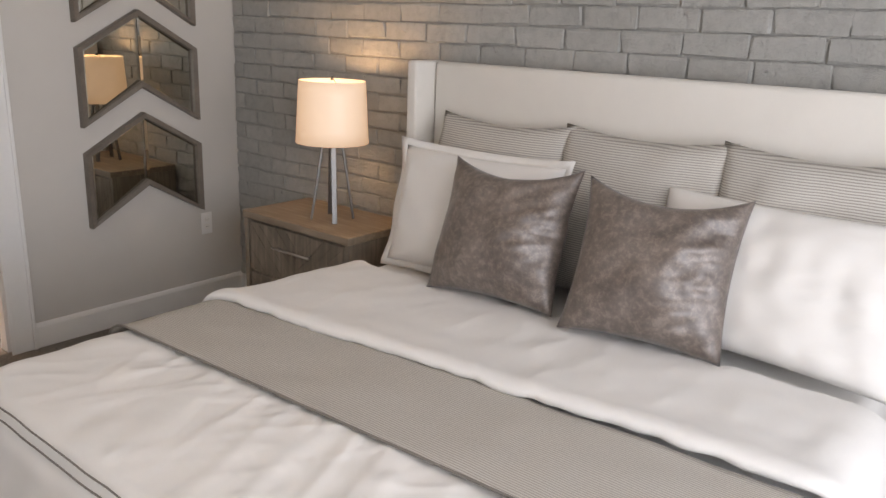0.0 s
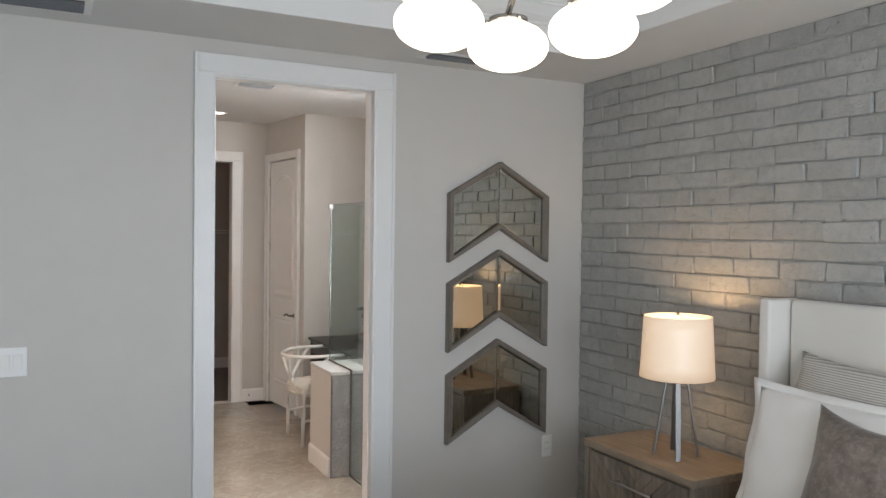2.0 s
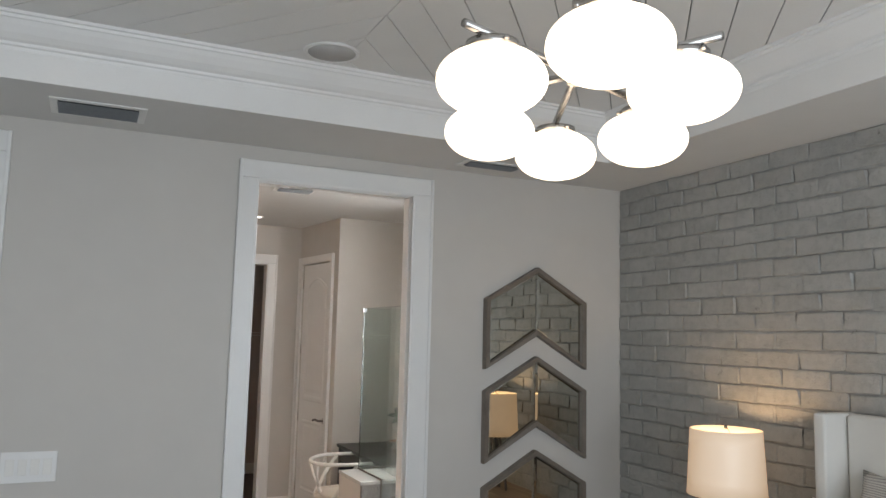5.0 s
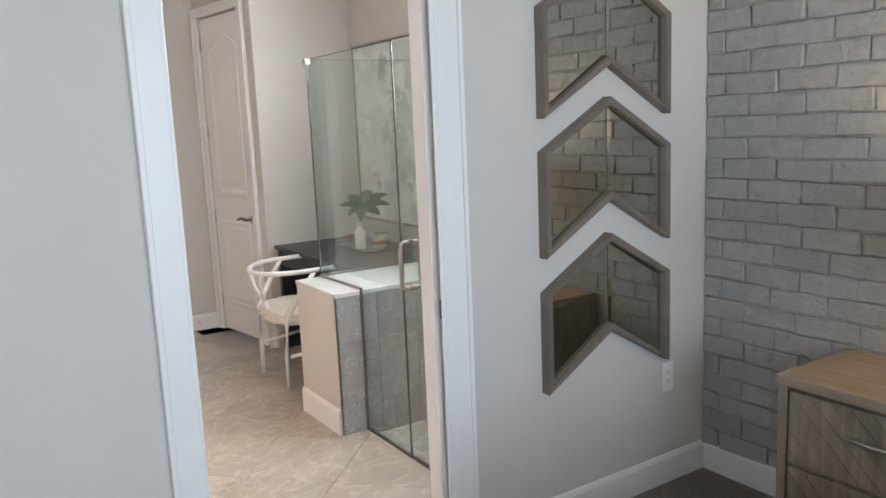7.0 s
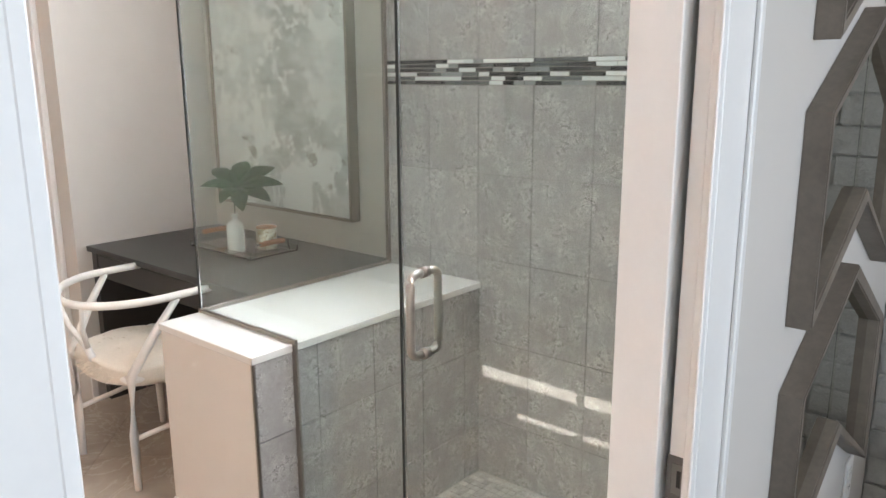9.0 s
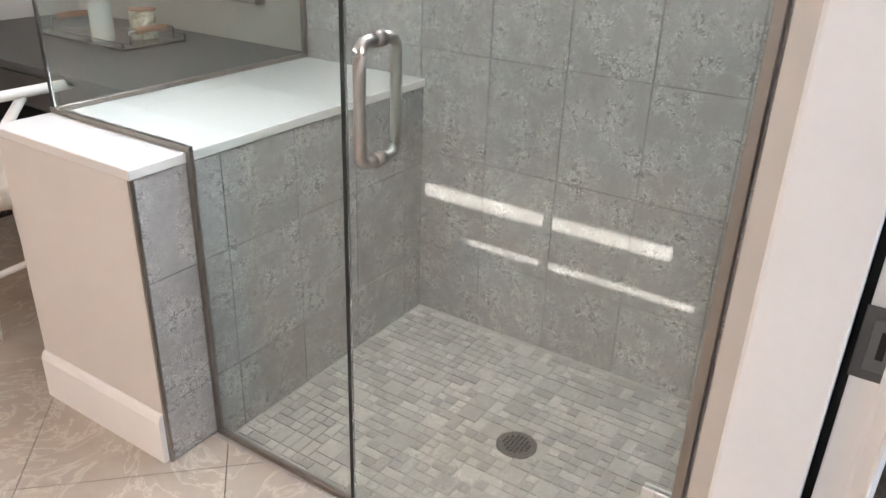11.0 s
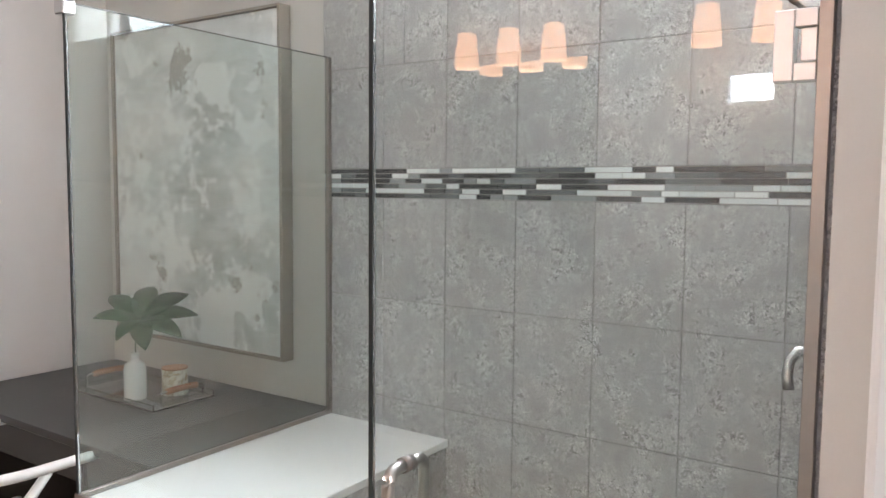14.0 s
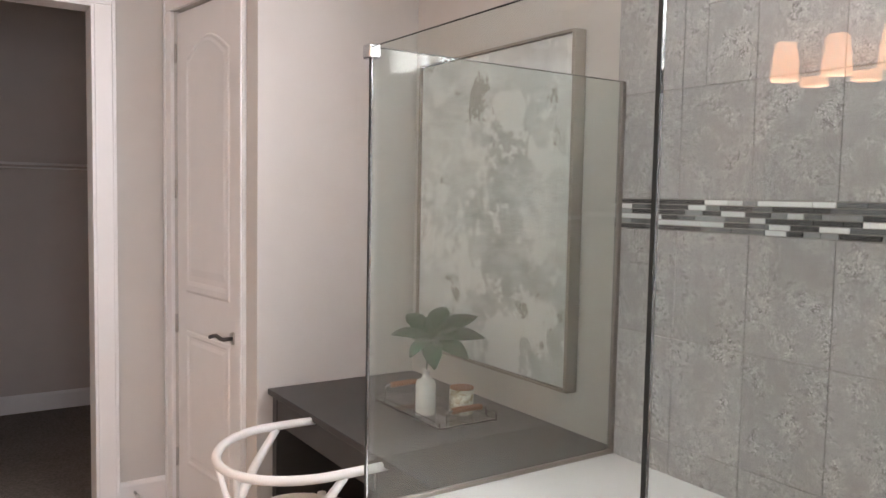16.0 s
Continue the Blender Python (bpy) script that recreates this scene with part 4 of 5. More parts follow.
def cushion(name, w, h, d, m, mat, label, category, group="", piping=None, seed=1.0, pinch=0.10, wob=0.012, sag=0.0, crush=0.0, full=0.42):
    """A stuffed square cushion standing on its edge: corners drawn out, sides drawn in."""
    t = thing(name, label, category, (0, 0, 0), 0, group)
    t.matrix_world = m
    bm = bmesh.new()
    n = 40 if crush else 22
    grid = {}
    for s in (1, -1):
        for i in range(n + 1):
            for j in range(n + 1):
                u, v = i / n * 2 - 1, j / n * 2 - 1
                rim = max(abs(u), abs(v)) > 0.999
                if s < 0 and rim:
                    grid[s, i, j] = grid[1, i, j]
                    continue
                x = u * w / 2 * (1 - pinch * (1 - v * v) * abs(u) ** 3)
                z = v * h / 2 * (1 - pinch * (1 - u * u) * abs(v) ** 3)
                if v > 0:
                    z -= sag * h * (1 - u * u) * v * v
                puff = ((1 - u * u) * (1 - v * v)) ** full
                nn = noise.noise(Vector((x * 5, z * 5, seed + s))) + 0.6 * noise.noise(Vector((x * 12, z * 12, seed + 3 + s)))
                crease = 0.5 * noise.noise(Vector((x * 22 + z * 9, z * 6, seed + 8))) * (1 - puff)
                side = max(0.0, min(1.0, (u + 0.05) / 0.6)) * (1 - abs(v)) ** 0.3
                nn += crush * side * (noise.noise(Vector((x * 7, z * 24 - x * 8, seed + 5))) + 0.5 * noise.noise(Vector((x * 16, z * 50, seed + 6))))
                grid[s, i, j] = bm.verts.new((x, s * (d / 2 * puff) + (nn + crease) * wob * (0.35 + puff) * (0 if rim else 1), z))
        for i in range(n):
            for j in range(n):
                q = [grid[s, i, j], grid[s, i + 1, j], grid[s, i + 1, j + 1], grid[s, i, j + 1]]
                bm.faces.new(q if s < 0 else q[::-1])
    rimpts = [grid[1, i, 0].co.copy() for i in range(n)] + [grid[1, n, j].co.copy() for j in range(n)] + [grid[1, i, n].co.copy() for i in range(n, 0, -1)] + [grid[1, 0, j].co.copy() for j in range(n, -1, -1)]
    part("cover", bm, mat, t, "", True)
    if piping:
        part("piping", tube(rimpts, 0.003, 6), piping, t, "", True)
        fb = bmesh.new()
        rings = []
        for grow, off in ((0.99, 0.003), (1.0, 0.003), (1.075, 0.0015), (1.075, -0.0015), (1.0, -0.003), (0.99, -0.003)):
            rings.append([fb.verts.new((p.x * grow, off + (grow - 0.99) * 0.10 * math.sin(k * 0.55), p.z * (1 + (grow - 1) * 1.5))) for k, p in enumerate(rimpts[:-1])])
        for lo, hi in zip(rings, rings[1:] + rings[:1]):
            for k in range(len(lo)):
                q = (k + 1) % len(lo)
                fb.faces.new((lo[k], lo[q], hi[q], hi[k]))
        part("flange", fb, mat, t, "flat white flange round the pillow", True)
    return t


def stand(x, y, z, lean, yaw=0, roll=0):
    """Standing on the bed, facing its foot (-x): local x runs along y, lean tips the top back to the headboard."""
    return pose(x, y, z, 0, 0, -90 + yaw) @ pose(0, 0, 0, -lean, 0, 0) @ pose(0, 0, 0, 0, roll, 0)


for i, (y, dz) in enumerate(((-1.98, 0.0), (-2.575, 0.01), (-3.17, 0.015))):
    cushion("euro_pillow", 0.64, 0.61, 0.20, stand(-0.245, y, BZ + 0.30 + dz, 12, (i - 1) * 2), EURO, "large square pillow in fine grey and cream stripes", "pillow", "striped pillows along the headboard", None, 2.0 + i, 0.035, 0.013, 0.035)
for i, y in enumerate((-1.99, -3.11)):
    cushion("white_pillow", 0.80 if i else 0.74, 0.48, 0.19, stand(-0.40, y, BZ + 0.235, 14 if i == 0 else 20, 2 if i == 0 else -4), LINEN, "plump white cotton pillow with piped edges", "pillow", "white pillows on the bed", FABRIC if i == 0 else None, 8.0 + i, 0.06, 0.016, 0.0, 0.7 * i)
for i, (y, yaw) in enumerate(((-2.245, 2), (-2.805, 13))):
    cushion("velvet_cushion", 0.52 - 0.02 * i, 0.50, 0.23, stand(-0.555, y, BZ + 0.255, 22, yaw, -2 + 4 * i), VELVET, "crushed brown velvet cushion with a silvery sheen", "cushion", "velvet cushions on the bed", None, 12.0 + i, 0.085, 0.020, 0.085, 1.3, 0.56)


def foot_bench():
    """Low padded bench with rounded corners on short tapered legs."""
    t = thing("foot_bench", "tan leather bench on dark legs at the foot of the bed", "bench", (-2.36, -2.49, 0))
    hx, hy, rc = 0.155, 0.60, 0.07
    outline = []
    for cx, cy, a0 in ((hx - rc, hy - rc, 0), (-hx + rc, hy - rc, 90), (-hx + rc, -hy + rc, 180), (hx - rc, -hy + rc, 270)):
        outline += [(cx, cy, radians(a0 + 15 * k)) for k in range(7)]
    bm = bmesh.new()
    rings = []
    for inset, z in ((0.012, 0.36), (0.0, 0.372), (0.0, 0.452), (0.006, 0.475), (0.020, 0.490), (0.045, 0.498)):
        rings.append([bm.verts.new((cx + (rc - inset) * math.cos(a), cy + (rc - inset) * math.sin(a), z)) for cx, cy, a in outline])
    for p, q in zip(rings, rings[1:]):
        for k in range(len(p)):
            j = (k + 1) % len(p)
            bm.faces.new((p[k], p[j], q[j], q[k]))
    bm.faces.new(rings[-1])
    bm.faces.new(rings[0][::-1])
    part("seat", bm, TANLEATHER, t, "padded tan leather seat", True)
    for sx in (-1, 1):
        for sy in (-1, 1):
            x, y = sx * (hx - 0.05), sy * (hy - 0.08)
            part("leg", lathe([(0.0, 0.0), (0.012, 0.0), (0.020, 0.362), (0.0, 0.362)], 16, None, (x, y, 0)), DESK, t, "", True)
    return t


foot_bench()


def chandelier():
    t = thing("chandelier", "brushed nickel chandelier with six lit opal glass globes", "chandelier", (-1.947, -2.363, 0))
    part("canopy", lathe([(0.0, TRAY - 0.001), (0.068, TRAY - 0.001), (0.068, TRAY - 0.018), (0.06, TRAY - 0.026), (0.012, TRAY - 0.03), (0.0, TRAY - 0.03)], 32), SATIN, t, "", True)
    part("stem", tube([(0, 0, TRAY - 0.028), (0, 0, 2.42)], 0.0085, 14), SATIN, t, "", True)
    part("stem_coupler", tube([(0, 0, 2.425), (0, 0, 2.41)], 0.0105, 14), SATIN, t, "", True)
    part("lower_stem", tube([(0, 0, 2.411), (0, 0, 2.25)], 0.0085, 14), SATIN, t, "", True)
    part("hub", lathe([(0.0, 2.245), (0.02, 2.245), (0.02, 2.285), (0.0, 2.285)], 20), SATIN, t, "", True)
    for ang, r in ((63.5, 0.375), (21.0, 0.272), (111.0, 0.240)):
        c, s = math.cos(radians(ang)), math.sin(radians(ang))
        e = r + 0.078
        part("arm", tube([(-e * c, -e * s, 2.267), (e * c, e * s, 2.267)], 0.0085, 12), SATIN, t, "", True)
        for k in (-1, 1):
            gx, gy = k * r * c, k * r * s
            prof = [(0.0, -0.062)] + [(0.104 * math.sin(a) ** 0.92, -0.062 * math.cos(a)) for a in [math.pi * q / 20 for q in range(1, 18)]] + [(0.044, 0.058)]
            g = part("globe", lathe(prof, 40, None, (gx, gy, 2.18)), OPAL, t, "lit opal glass globe, flattened", True)
            cap = part("cap", lathe([(0.0, 0.056), (0.050, 0.056), (0.050, 0.072), (0.0, 0.072)], 32, None, (gx, gy, 2.18)), SATIN, t, "", True)
            part("socket_post", tube([(gx, gy, 2.251), (gx, gy, 2.262)], 0.006, 10), SATIN, cap, "", True)
            for q in range(3):
                a = q * 2.094 + 0.5
                part("screw", tube([(gx + 0.049 * math.cos(a), gy + 0.049 * math.sin(a), 2.244), (gx + 0.060 * math.cos(a), gy + 0.060 * math.sin(a), 2.244)], 0.0045, 8), SATIN, cap, "", True)
    return t


chandelier()


def downlight(name, x, y, z, r=0.075):
    t = thing(name, "round recessed downlight, lit, with a white trim", "downlight", (x, y, z))
    part("trim_ring", lathe([(r * 0.8, 0.0), (r * 0.82, -0.004), (r, -0.006), (r * 1.18, -0.003), (r * 1.2, 0.0)], 36), TRIM, t, "", True)
    part("lens", lathe([(0.0, -0.003), (r * 0.8, -0.003), (r * 0.8, -0.001), (0.0, -0.001)], 36), DOWNLIGHT, t, "", True)


downlight("downlight", -3.07, -1.10, TRAY)
downlight("downlight", -1.48, 3.46, BATH, 0.06)
sp = thing("ceiling_speaker", "round grey ceiling speaker flush with the planks", "speaker", (-2.035, -0.80, TRAY))
part("bezel", lathe([(0.094, 0.0), (0.096, -0.006), (0.108, -0.007), (0.112, 0.0)], 40), TRIM, sp, "", True)
part("grille", lathe([(0.0, -0.006), (0.094, -0.005), (0.095, -0.001), (0.0, -0.001)], 40), SPEAKER, sp, "grey cloth grille", True)


def vent(x, y, z, w, d, slats=6):
    t = thing("ceiling_vent", "white slatted air vent in the ceiling", "vent", (x, y, z))
    bm = bmesh.new()
    for a, b, c, e in ((-w / 2, w / 2, -d / 2, -d / 2 + 0.03), (-w / 2, w / 2, d / 2 - 0.03, d / 2), (-w / 2, -w / 2 + 0.03, -d / 2 + 0.03, d / 2 - 0.03), (w / 2 - 0.03, w / 2, -d / 2 + 0.03, d / 2 - 0.03)):
        box(a, b, c, e, -0.006, 0, 0.0015, bm)
    part("frame", bm, TRIM, t)
    part("backing", box(-w / 2 + 0.03, w / 2 - 0.03, -d / 2 + 0.03, d / 2 - 0.03, -0.0015, -0.0005), BLACK, t)
    for i in range(slats):
        y0 = -d / 2 + 0.035 + (d - 0.07) * (i + 0.5) / slats
        s = part("slat", box(-w / 2 + 0.03, w / 2 - 0.03, -0.0115, 0.0115, -0.001, 0.001), GREYVENT, t)
        s.matrix_basis = pose(0, y0, -0.010, 40)


vent(-2.86, -0.29, SOFFIT, 0.36, 0.235)
vent(-1.0, -0.225, SOFFIT, 0.34, 0.15, 4)
vent(-1.50, 1.92, BATH, 0.30, 0.20)

# south window, behind the walk
w1 = thing("window_1", "wide white-framed bedroom window", "window", (-2.3, SOUTH - 0.1, 0), 0, "", "structure")
for x in (-1.5, -0.5, 0.5, 1.47):
    part("window_frame", box(x - 0.0, x + 0.03, -0.02, 0.02, 0.352, 2.348), TRIM, w1)
for z in (0.352, 2.32):
    part("window_rail", box(-1.499, 1.499, -0.022, 0.022, z, z + 0.03), TRIM, w1)

# ---------- bathroom ----------
YB0, YB1, BT = 1.315, 1.79, 0.735      # bench: inner and outer face, top
XG, YG, YJ, GT = -0.968, 1.783, 0.195, 1.90   # glass plane, bench panel, wall jamb, glass top
XE = -1.113                            # painted end of the half wall

structure("wall_shower_back", holed("x", -0.0795, -0.04, 0.09, 1.812, -0.05, 2.184, [(0.30, 1.482, 2.08, 2.3)]), GROUT, "grout bed behind the shower tiles", "wall")
structure("wall_shower_side", box(-0.985, -0.075, 0.0905, 0.187, -0.05, BATH), WALL, "greige end of the shower's side wall", "wall")
structure("wall_half", box(XE, -0.075, YB0 + 0.008, YB1, -0.05, BT - 0.024), WALL, "greige painted half wall that carries the shower glass", "wall")
baseboard("baseboard_half_wall", "x", XE, -1, YB0 + 0.01, YB1, 0.135)
structure("trim_tile_edge", box(XE - 0.001, XE + 0.007, YB0 - 0.001, YB0 + 0.0075, 0, BT - 0.024), DARKMETAL, "dark metal edge strip of the tiled half wall", "trim")
structure("wall_half_grout", box(XE + 0.0085, -0.0835, YB0 + 0.0035, YB0 + 0.0078, -0.045, BT - 0.0245), GROUT, "grout bed behind the half-wall tiles", "wall")
top = thing("bench_top", "polished white quartz slab on the half wall", "worktop", (-0.6, 1.55, BT - 0.0235))
part("slab", box(-0.518, 0.5165, -0.240, 0.245, 0, 0.0235, 0.002), QUARTZ, top)
structure("trim_threshold", box(-0.99, -0.945, 0.187, YB0, -0.05, -0.001, 0.001), PEBBLE, "pale stone threshold of the shower", "threshold")
structure("floor_shower", box(-0.945, -0.075, 0.187, YB0 + 0.008, -0.08, -0.0362), PALEGROUT, "grout bed under the shower mosaic", "floor")
structure("wall_shower_side_tile", box(-0.965, -0.0835, 0.1875, 0.1945, -0.04, 2.184), TILE, "grey stone-look tile on the shower's side wall", "wall")

# glass enclosure
enc = thing("shower_enclosure", "frameless clear glass shower enclosure with a hinged door", "shower enclosure", (XG, 0, 0))


def pane(name, bm, parent, label=""):
    o = part(name, bm, GLASS, parent, label)
    o.visible_shadow = False
    return o


h = 0.005
pane("fixed_pane", prism([(0.882, 0.006), (YB0 - 0.004, 0.006), (YB0 - 0.004, BT + 0.008), (YG - 0.006, BT + 0.008), (YG - 0.006, GT), (0.882, GT)], "x", -h, h), enc, "fixed clear glass pane notched over the bench")
dr = pane("glass_door", box(-h, h, YJ + 0.008, 0.873, 0.012, GT - 0.006), enc, "clear glass shower door")
pane("bench_pane", box(h + 0.001, -0.086 - XG, YG - h, YG + h, BT + 0.008, GT), enc, "clear glass pane over the bench")
part("edge_seal", box(-0.0065, 0.0065, 0.8735, 0.8815, 0.012, GT - 0.006), GLASSEDGE, enc, "dark green polished glass edge").visible_shadow = False
part("edge_seal", box(-0.005, 0.006, YG - 0.0058, YG + 0.005, BT + 0.008, GT), GLASSEDGE, enc, "dark green polished glass edge")
for a in ((-0.0055, 0.0055, 0.881, YG - 0.006, GT, GT + 0.0015), (0.006, -0.086 - XG, YG - 0.0055, YG + 0.0055, GT, GT + 0.0015)):
    part("top_edge", box(*a), GLASSEDGE, enc, "dark green polished glass edge")
w = 0.0085
for a in ((-w, w, YJ, YB0 - 0.001, -0.0005, 0.014), (-w, w, YB0 - 0.016, YB0 - 0.001, 0.0145, BT + 0.0005), (-w, w, YB0 - 0.016, YG + w, BT + 0.001, BT + 0.014), (w, -0.0835 - XG, YG - w, YG + w, BT + 0.001, BT + 0.014), (-0.1 - XG, -0.0835 - XG, YG - w, YG + w, BT + 0.0145, GT), (-0.012, 0.012, YJ, YJ + 0.016, 0.0145, 2.18)):
    part("channel", box(*a, 0.001), DARKMETAL, enc, "bronze-toned metal channel")
part("corner_clip", box(-0.018, 0.020, YG - 0.020, YG + 0.018, GT - 0.028, GT + 0.006, 0.003), CHROME, enc, "small chrome corner clip")


def d_pull(sgn):
    z0, z1, y, x = 0.828, 1.032, 0.803, sgn * 0.052
    r = 0.022
    pts = [(sgn * 0.006, y, z0), (x - sgn * r, y, z0)]
    pts += [(x - sgn * r * (1 - math.sin(a)), y, z0 + r * (1 - math.cos(a))) for a in (0.4, 0.8, 1.2, 1.57)]
    pts += [(x, y, z0 + 0.05), (x, y, (z0 + z1) / 2), (x, y, z1 - 0.05)]
    pts += [(x - sgn * r * (1 - math.cos(a)), y, z1 - r * (1 - math.sin(a))) for a in (0.0, 0.4, 0.8, 1.2, 1.57)]
    pts += [(sgn * 0.006, y, z1)]
    return tube(pts, 0.0105, 16)


for sgn in (-1, 1):
    d = part("pull_handle", d_pull(sgn), NICKEL, dr, "brushed nickel pull handle", True)
for z in (0.828, 1.032):
    part("collar", tube([(-0.014, 0.803, z), (0.014, 0.803, z)], 0.0135, 16), DARKMETAL, dr, "", True)

for z in (0.302, 1.614):
    for sgn in (-1, 1):
        xa, xb = sorted((sgn * 0.0056, sgn * 0.0115))
        y0, y1 = YJ + 0.0165, YJ + 0.064
        bm = box(xa, xb, y0 + 0.025, y1, z, z + 0.083, 0.0012)
        box(xa, xb, y0, y0 + 0.0245, z, z + 0.021, 0.0012, bm)
        box(xa, xb, y0, y0 + 0.0245, z + 0.062, z + 0.083, 0.0012, bm)
        hp = part("hinge", bm, HINGE, dr, "square satin nickel hinge plate")
        part("hinge_leaf", box(xa, xb, y0, y0 + 0.018, z + 0.0225, z + 0.0605, 0.0012), HINGE, hp)

drn = thing("shower_drain", "round grey metal floor drain with square holes", "drain", (-0.537, 0.693, -0.033))
part("plate", lathe([(0.0, 0.002), (0.047, 0.002), (0.053, 0.0), (0.053, -0.004), (0.0, -0.004)], 40), LAMPMETAL, drn, "", True)
for i in range(-3, 4):
    for j in range(-3, 4):
        if math.hypot(i, j) < 3.3:
            part("hole", box(i * 0.0105 - 0.0037, i * 0.0105 + 0.0037, j * 0.0105 - 0.0037, j * 0.0105 + 0.0037, 0.002, 0.0026), BLACK, drn)

sh = thing("wall_shower", "chrome bell-shaped shower on a wall arm", "shower", (-0.34, 0.1945, 1.87))
part("arm", tube([(0, 0.0, 0.06), (0, 0.05, 0.062), (0, 0.085, 0.045), (0, 0.11, 0.02)], 0.009, 12), CHROME, sh, "", True)
hd = part("head", lathe([(0.0, 0.036), (0.013, 0.034), (0.017, 0.012), (0.026, -0.006), (0.040, -0.030), (0.050, -0.044), (0.052, -0.050), (0.047, -0.052), (0.044, -0.046), (0.0, -0.044)], 32), SATIN, sh, "bell-shaped spray head", True)
hd.matrix_basis = pose(0, 0.118, 0.008, 38)
part("flange", tube([(0, 0.0005, 0.06), (0, 0.008, 0.06)], 0.028, 20), CHROME, sh, "", True)
va = thing("shower_valve", "chrome shower valve with a lever", "shower valve", (-0.50, 0.1945, 1.19))
part("escutcheon", tube([(0, 0.0005, 0.0), (0, 0.008, 0.0)], 0.07, 28), CHROME, va, "", True)
part("spindle", tube([(0, 0.008, 0.0), (0, 0.075, 0.0)], 0.018, 16), CHROME, va, "", True)
part("lever", tube([(0, 0.070, 0.018), (-0.004, 0.098, 0.016), (-0.010, 0.110, -0.002), (-0.016, 0.112, -0.028), (-0.020, 0.108, -0.052)], 0.0095, 12), SATIN, va, "", True)

# high window over the shower
w2 = thing("window_2", "high white-framed window over the shower, bright with sky", "window", (0.03, 0.89, 2.08), 0, "", "structure")
part("window_sill", box(-0.118, 0.10, -0.592, 0.590, 0.0005, 0.012, 0.002), QUARTZ, w2, "white quartz sill")
for y in (-0.5895, 0.574):
    part("window_frame", box(0.06, 0.10, y, y + 0.0155 if y < 0 else 0.5915, 0.0125, 0.539), TRIM, w2)
part("window_frame", box(0.055, 0.10, 0.43, 0.462, 0.0125, 0.539), TRIM, w2)
g = part("pane", box(0.075, 0.079, -0.573, 0.429, 0.0125, 0.539), ACRYLIC, w2)
g.visible_shadow = False
structure("trim_window_reveal", box(-0.0745, 0.10, 1.4825, 1.490, 2.08, 2.62), TRIM, "white reveal of the shower window", "trim")

# added sun slot, and small window, in the wall opposite the shower
w3 = thing("sun_slot", "added sun slot high in the wall, out of view, closed by a slitted plate", "window", (-3.5545, 0, 0), 0, "", "structure")
# unseen plate whose two gaps cut the sun into strips on the tiles
part("slot_mask", holed("x", -0.0015, 0.0015, 0.131, 1.059, 2.501, 2.764, [(0.228, 1.023, 2.656, 2.699), (0.143, 0.858, 2.529, 2.549)]), TRIM, w3, "white plate with two gaps that shape the sun strips")
w4 = thing("window_4", "small white-framed window with bright sky behind", "window", (-3.59, 0.87, 1.94), 0, "", "structure")
for q in ((-0.1095, 0.1095, -0.0745, -0.060), (-0.1095, 0.1095, 0.060, 0.0745), (-0.1095, -0.095, -0.060, 0.060), (0.095, 0.1095, -0.060, 0.060)):
    part("window_frame", box(-0.02, 0.03, *q), TRIM, w4)
structure("backdrop_sky", box(-3.70, -3.69, 0.63, 1.11, 1.76, 2.20), glow("bright_sky", (0.84, 0.93, 1.0), 14.0), "bright hazy sky outside the small window", "backdrop")


def vanity_light(y):
    t = thing("vanity_light", "three-lamp vanity light with warm lit glass shades", "wall lamp", (-3.5495, y, 2.20), 0, "vanity lights")
    part("back_plate", box(0.0, 0.02, -0.30, 0.30, -0.03, 0.03, 0.004), NICKEL, t)
    for k in (-1, 0, 1):
        part("arm", tube([(0.02, k * 0.25, 0.0), (0.07, k * 0.25, 0.02), (0.125, k * 0.25, 0.085)], 0.007, 10), NICKEL, t, "", True)
        n, bm = 28, bmesh.new()
        rings = [[bm.verts.new((0.13 + r * math.cos(2 * math.pi * i / n), k * 0.25 + r * math.sin(2 * math.pi * i / n), z)) for i in range(n)] for r, z in ((0.064, -0.09), (0.058, 0.0), (0.046, 0.085), (0.008, 0.088))]
        for p, q in zip(rings, rings[1:]):
            for i in range(n):
                bm.faces.new((p[i], p[(i + 1) % n], q[(i + 1) % n], q[i]))
        part("shade", bm, SCONCE, t, "frosted glass shade, lit warm", True)


vm = thing("vanity_mirror", "frameless rectangular mirror under the vanity lights", "mirror", (-3.5495, 2.01, 1.60))
part("glass", box(0.0005, 0.006, -0.42, 0.42, -0.54, 0.54, 0.001), plain("silver_mirror", (0.86, 0.88, 0.87), 0.01, 1.0, vary=0.005, bump=0), vm)
for y in (2.01, 0.78):
    vanity_light(y)
    for k in (-1, 0, 1):
        lamp("vanity_bulb", "POINT", pose(-3.42, y + k * 0.25, 2.15), 10.0, (1.0, 0.72, 0.53), (0.02,))


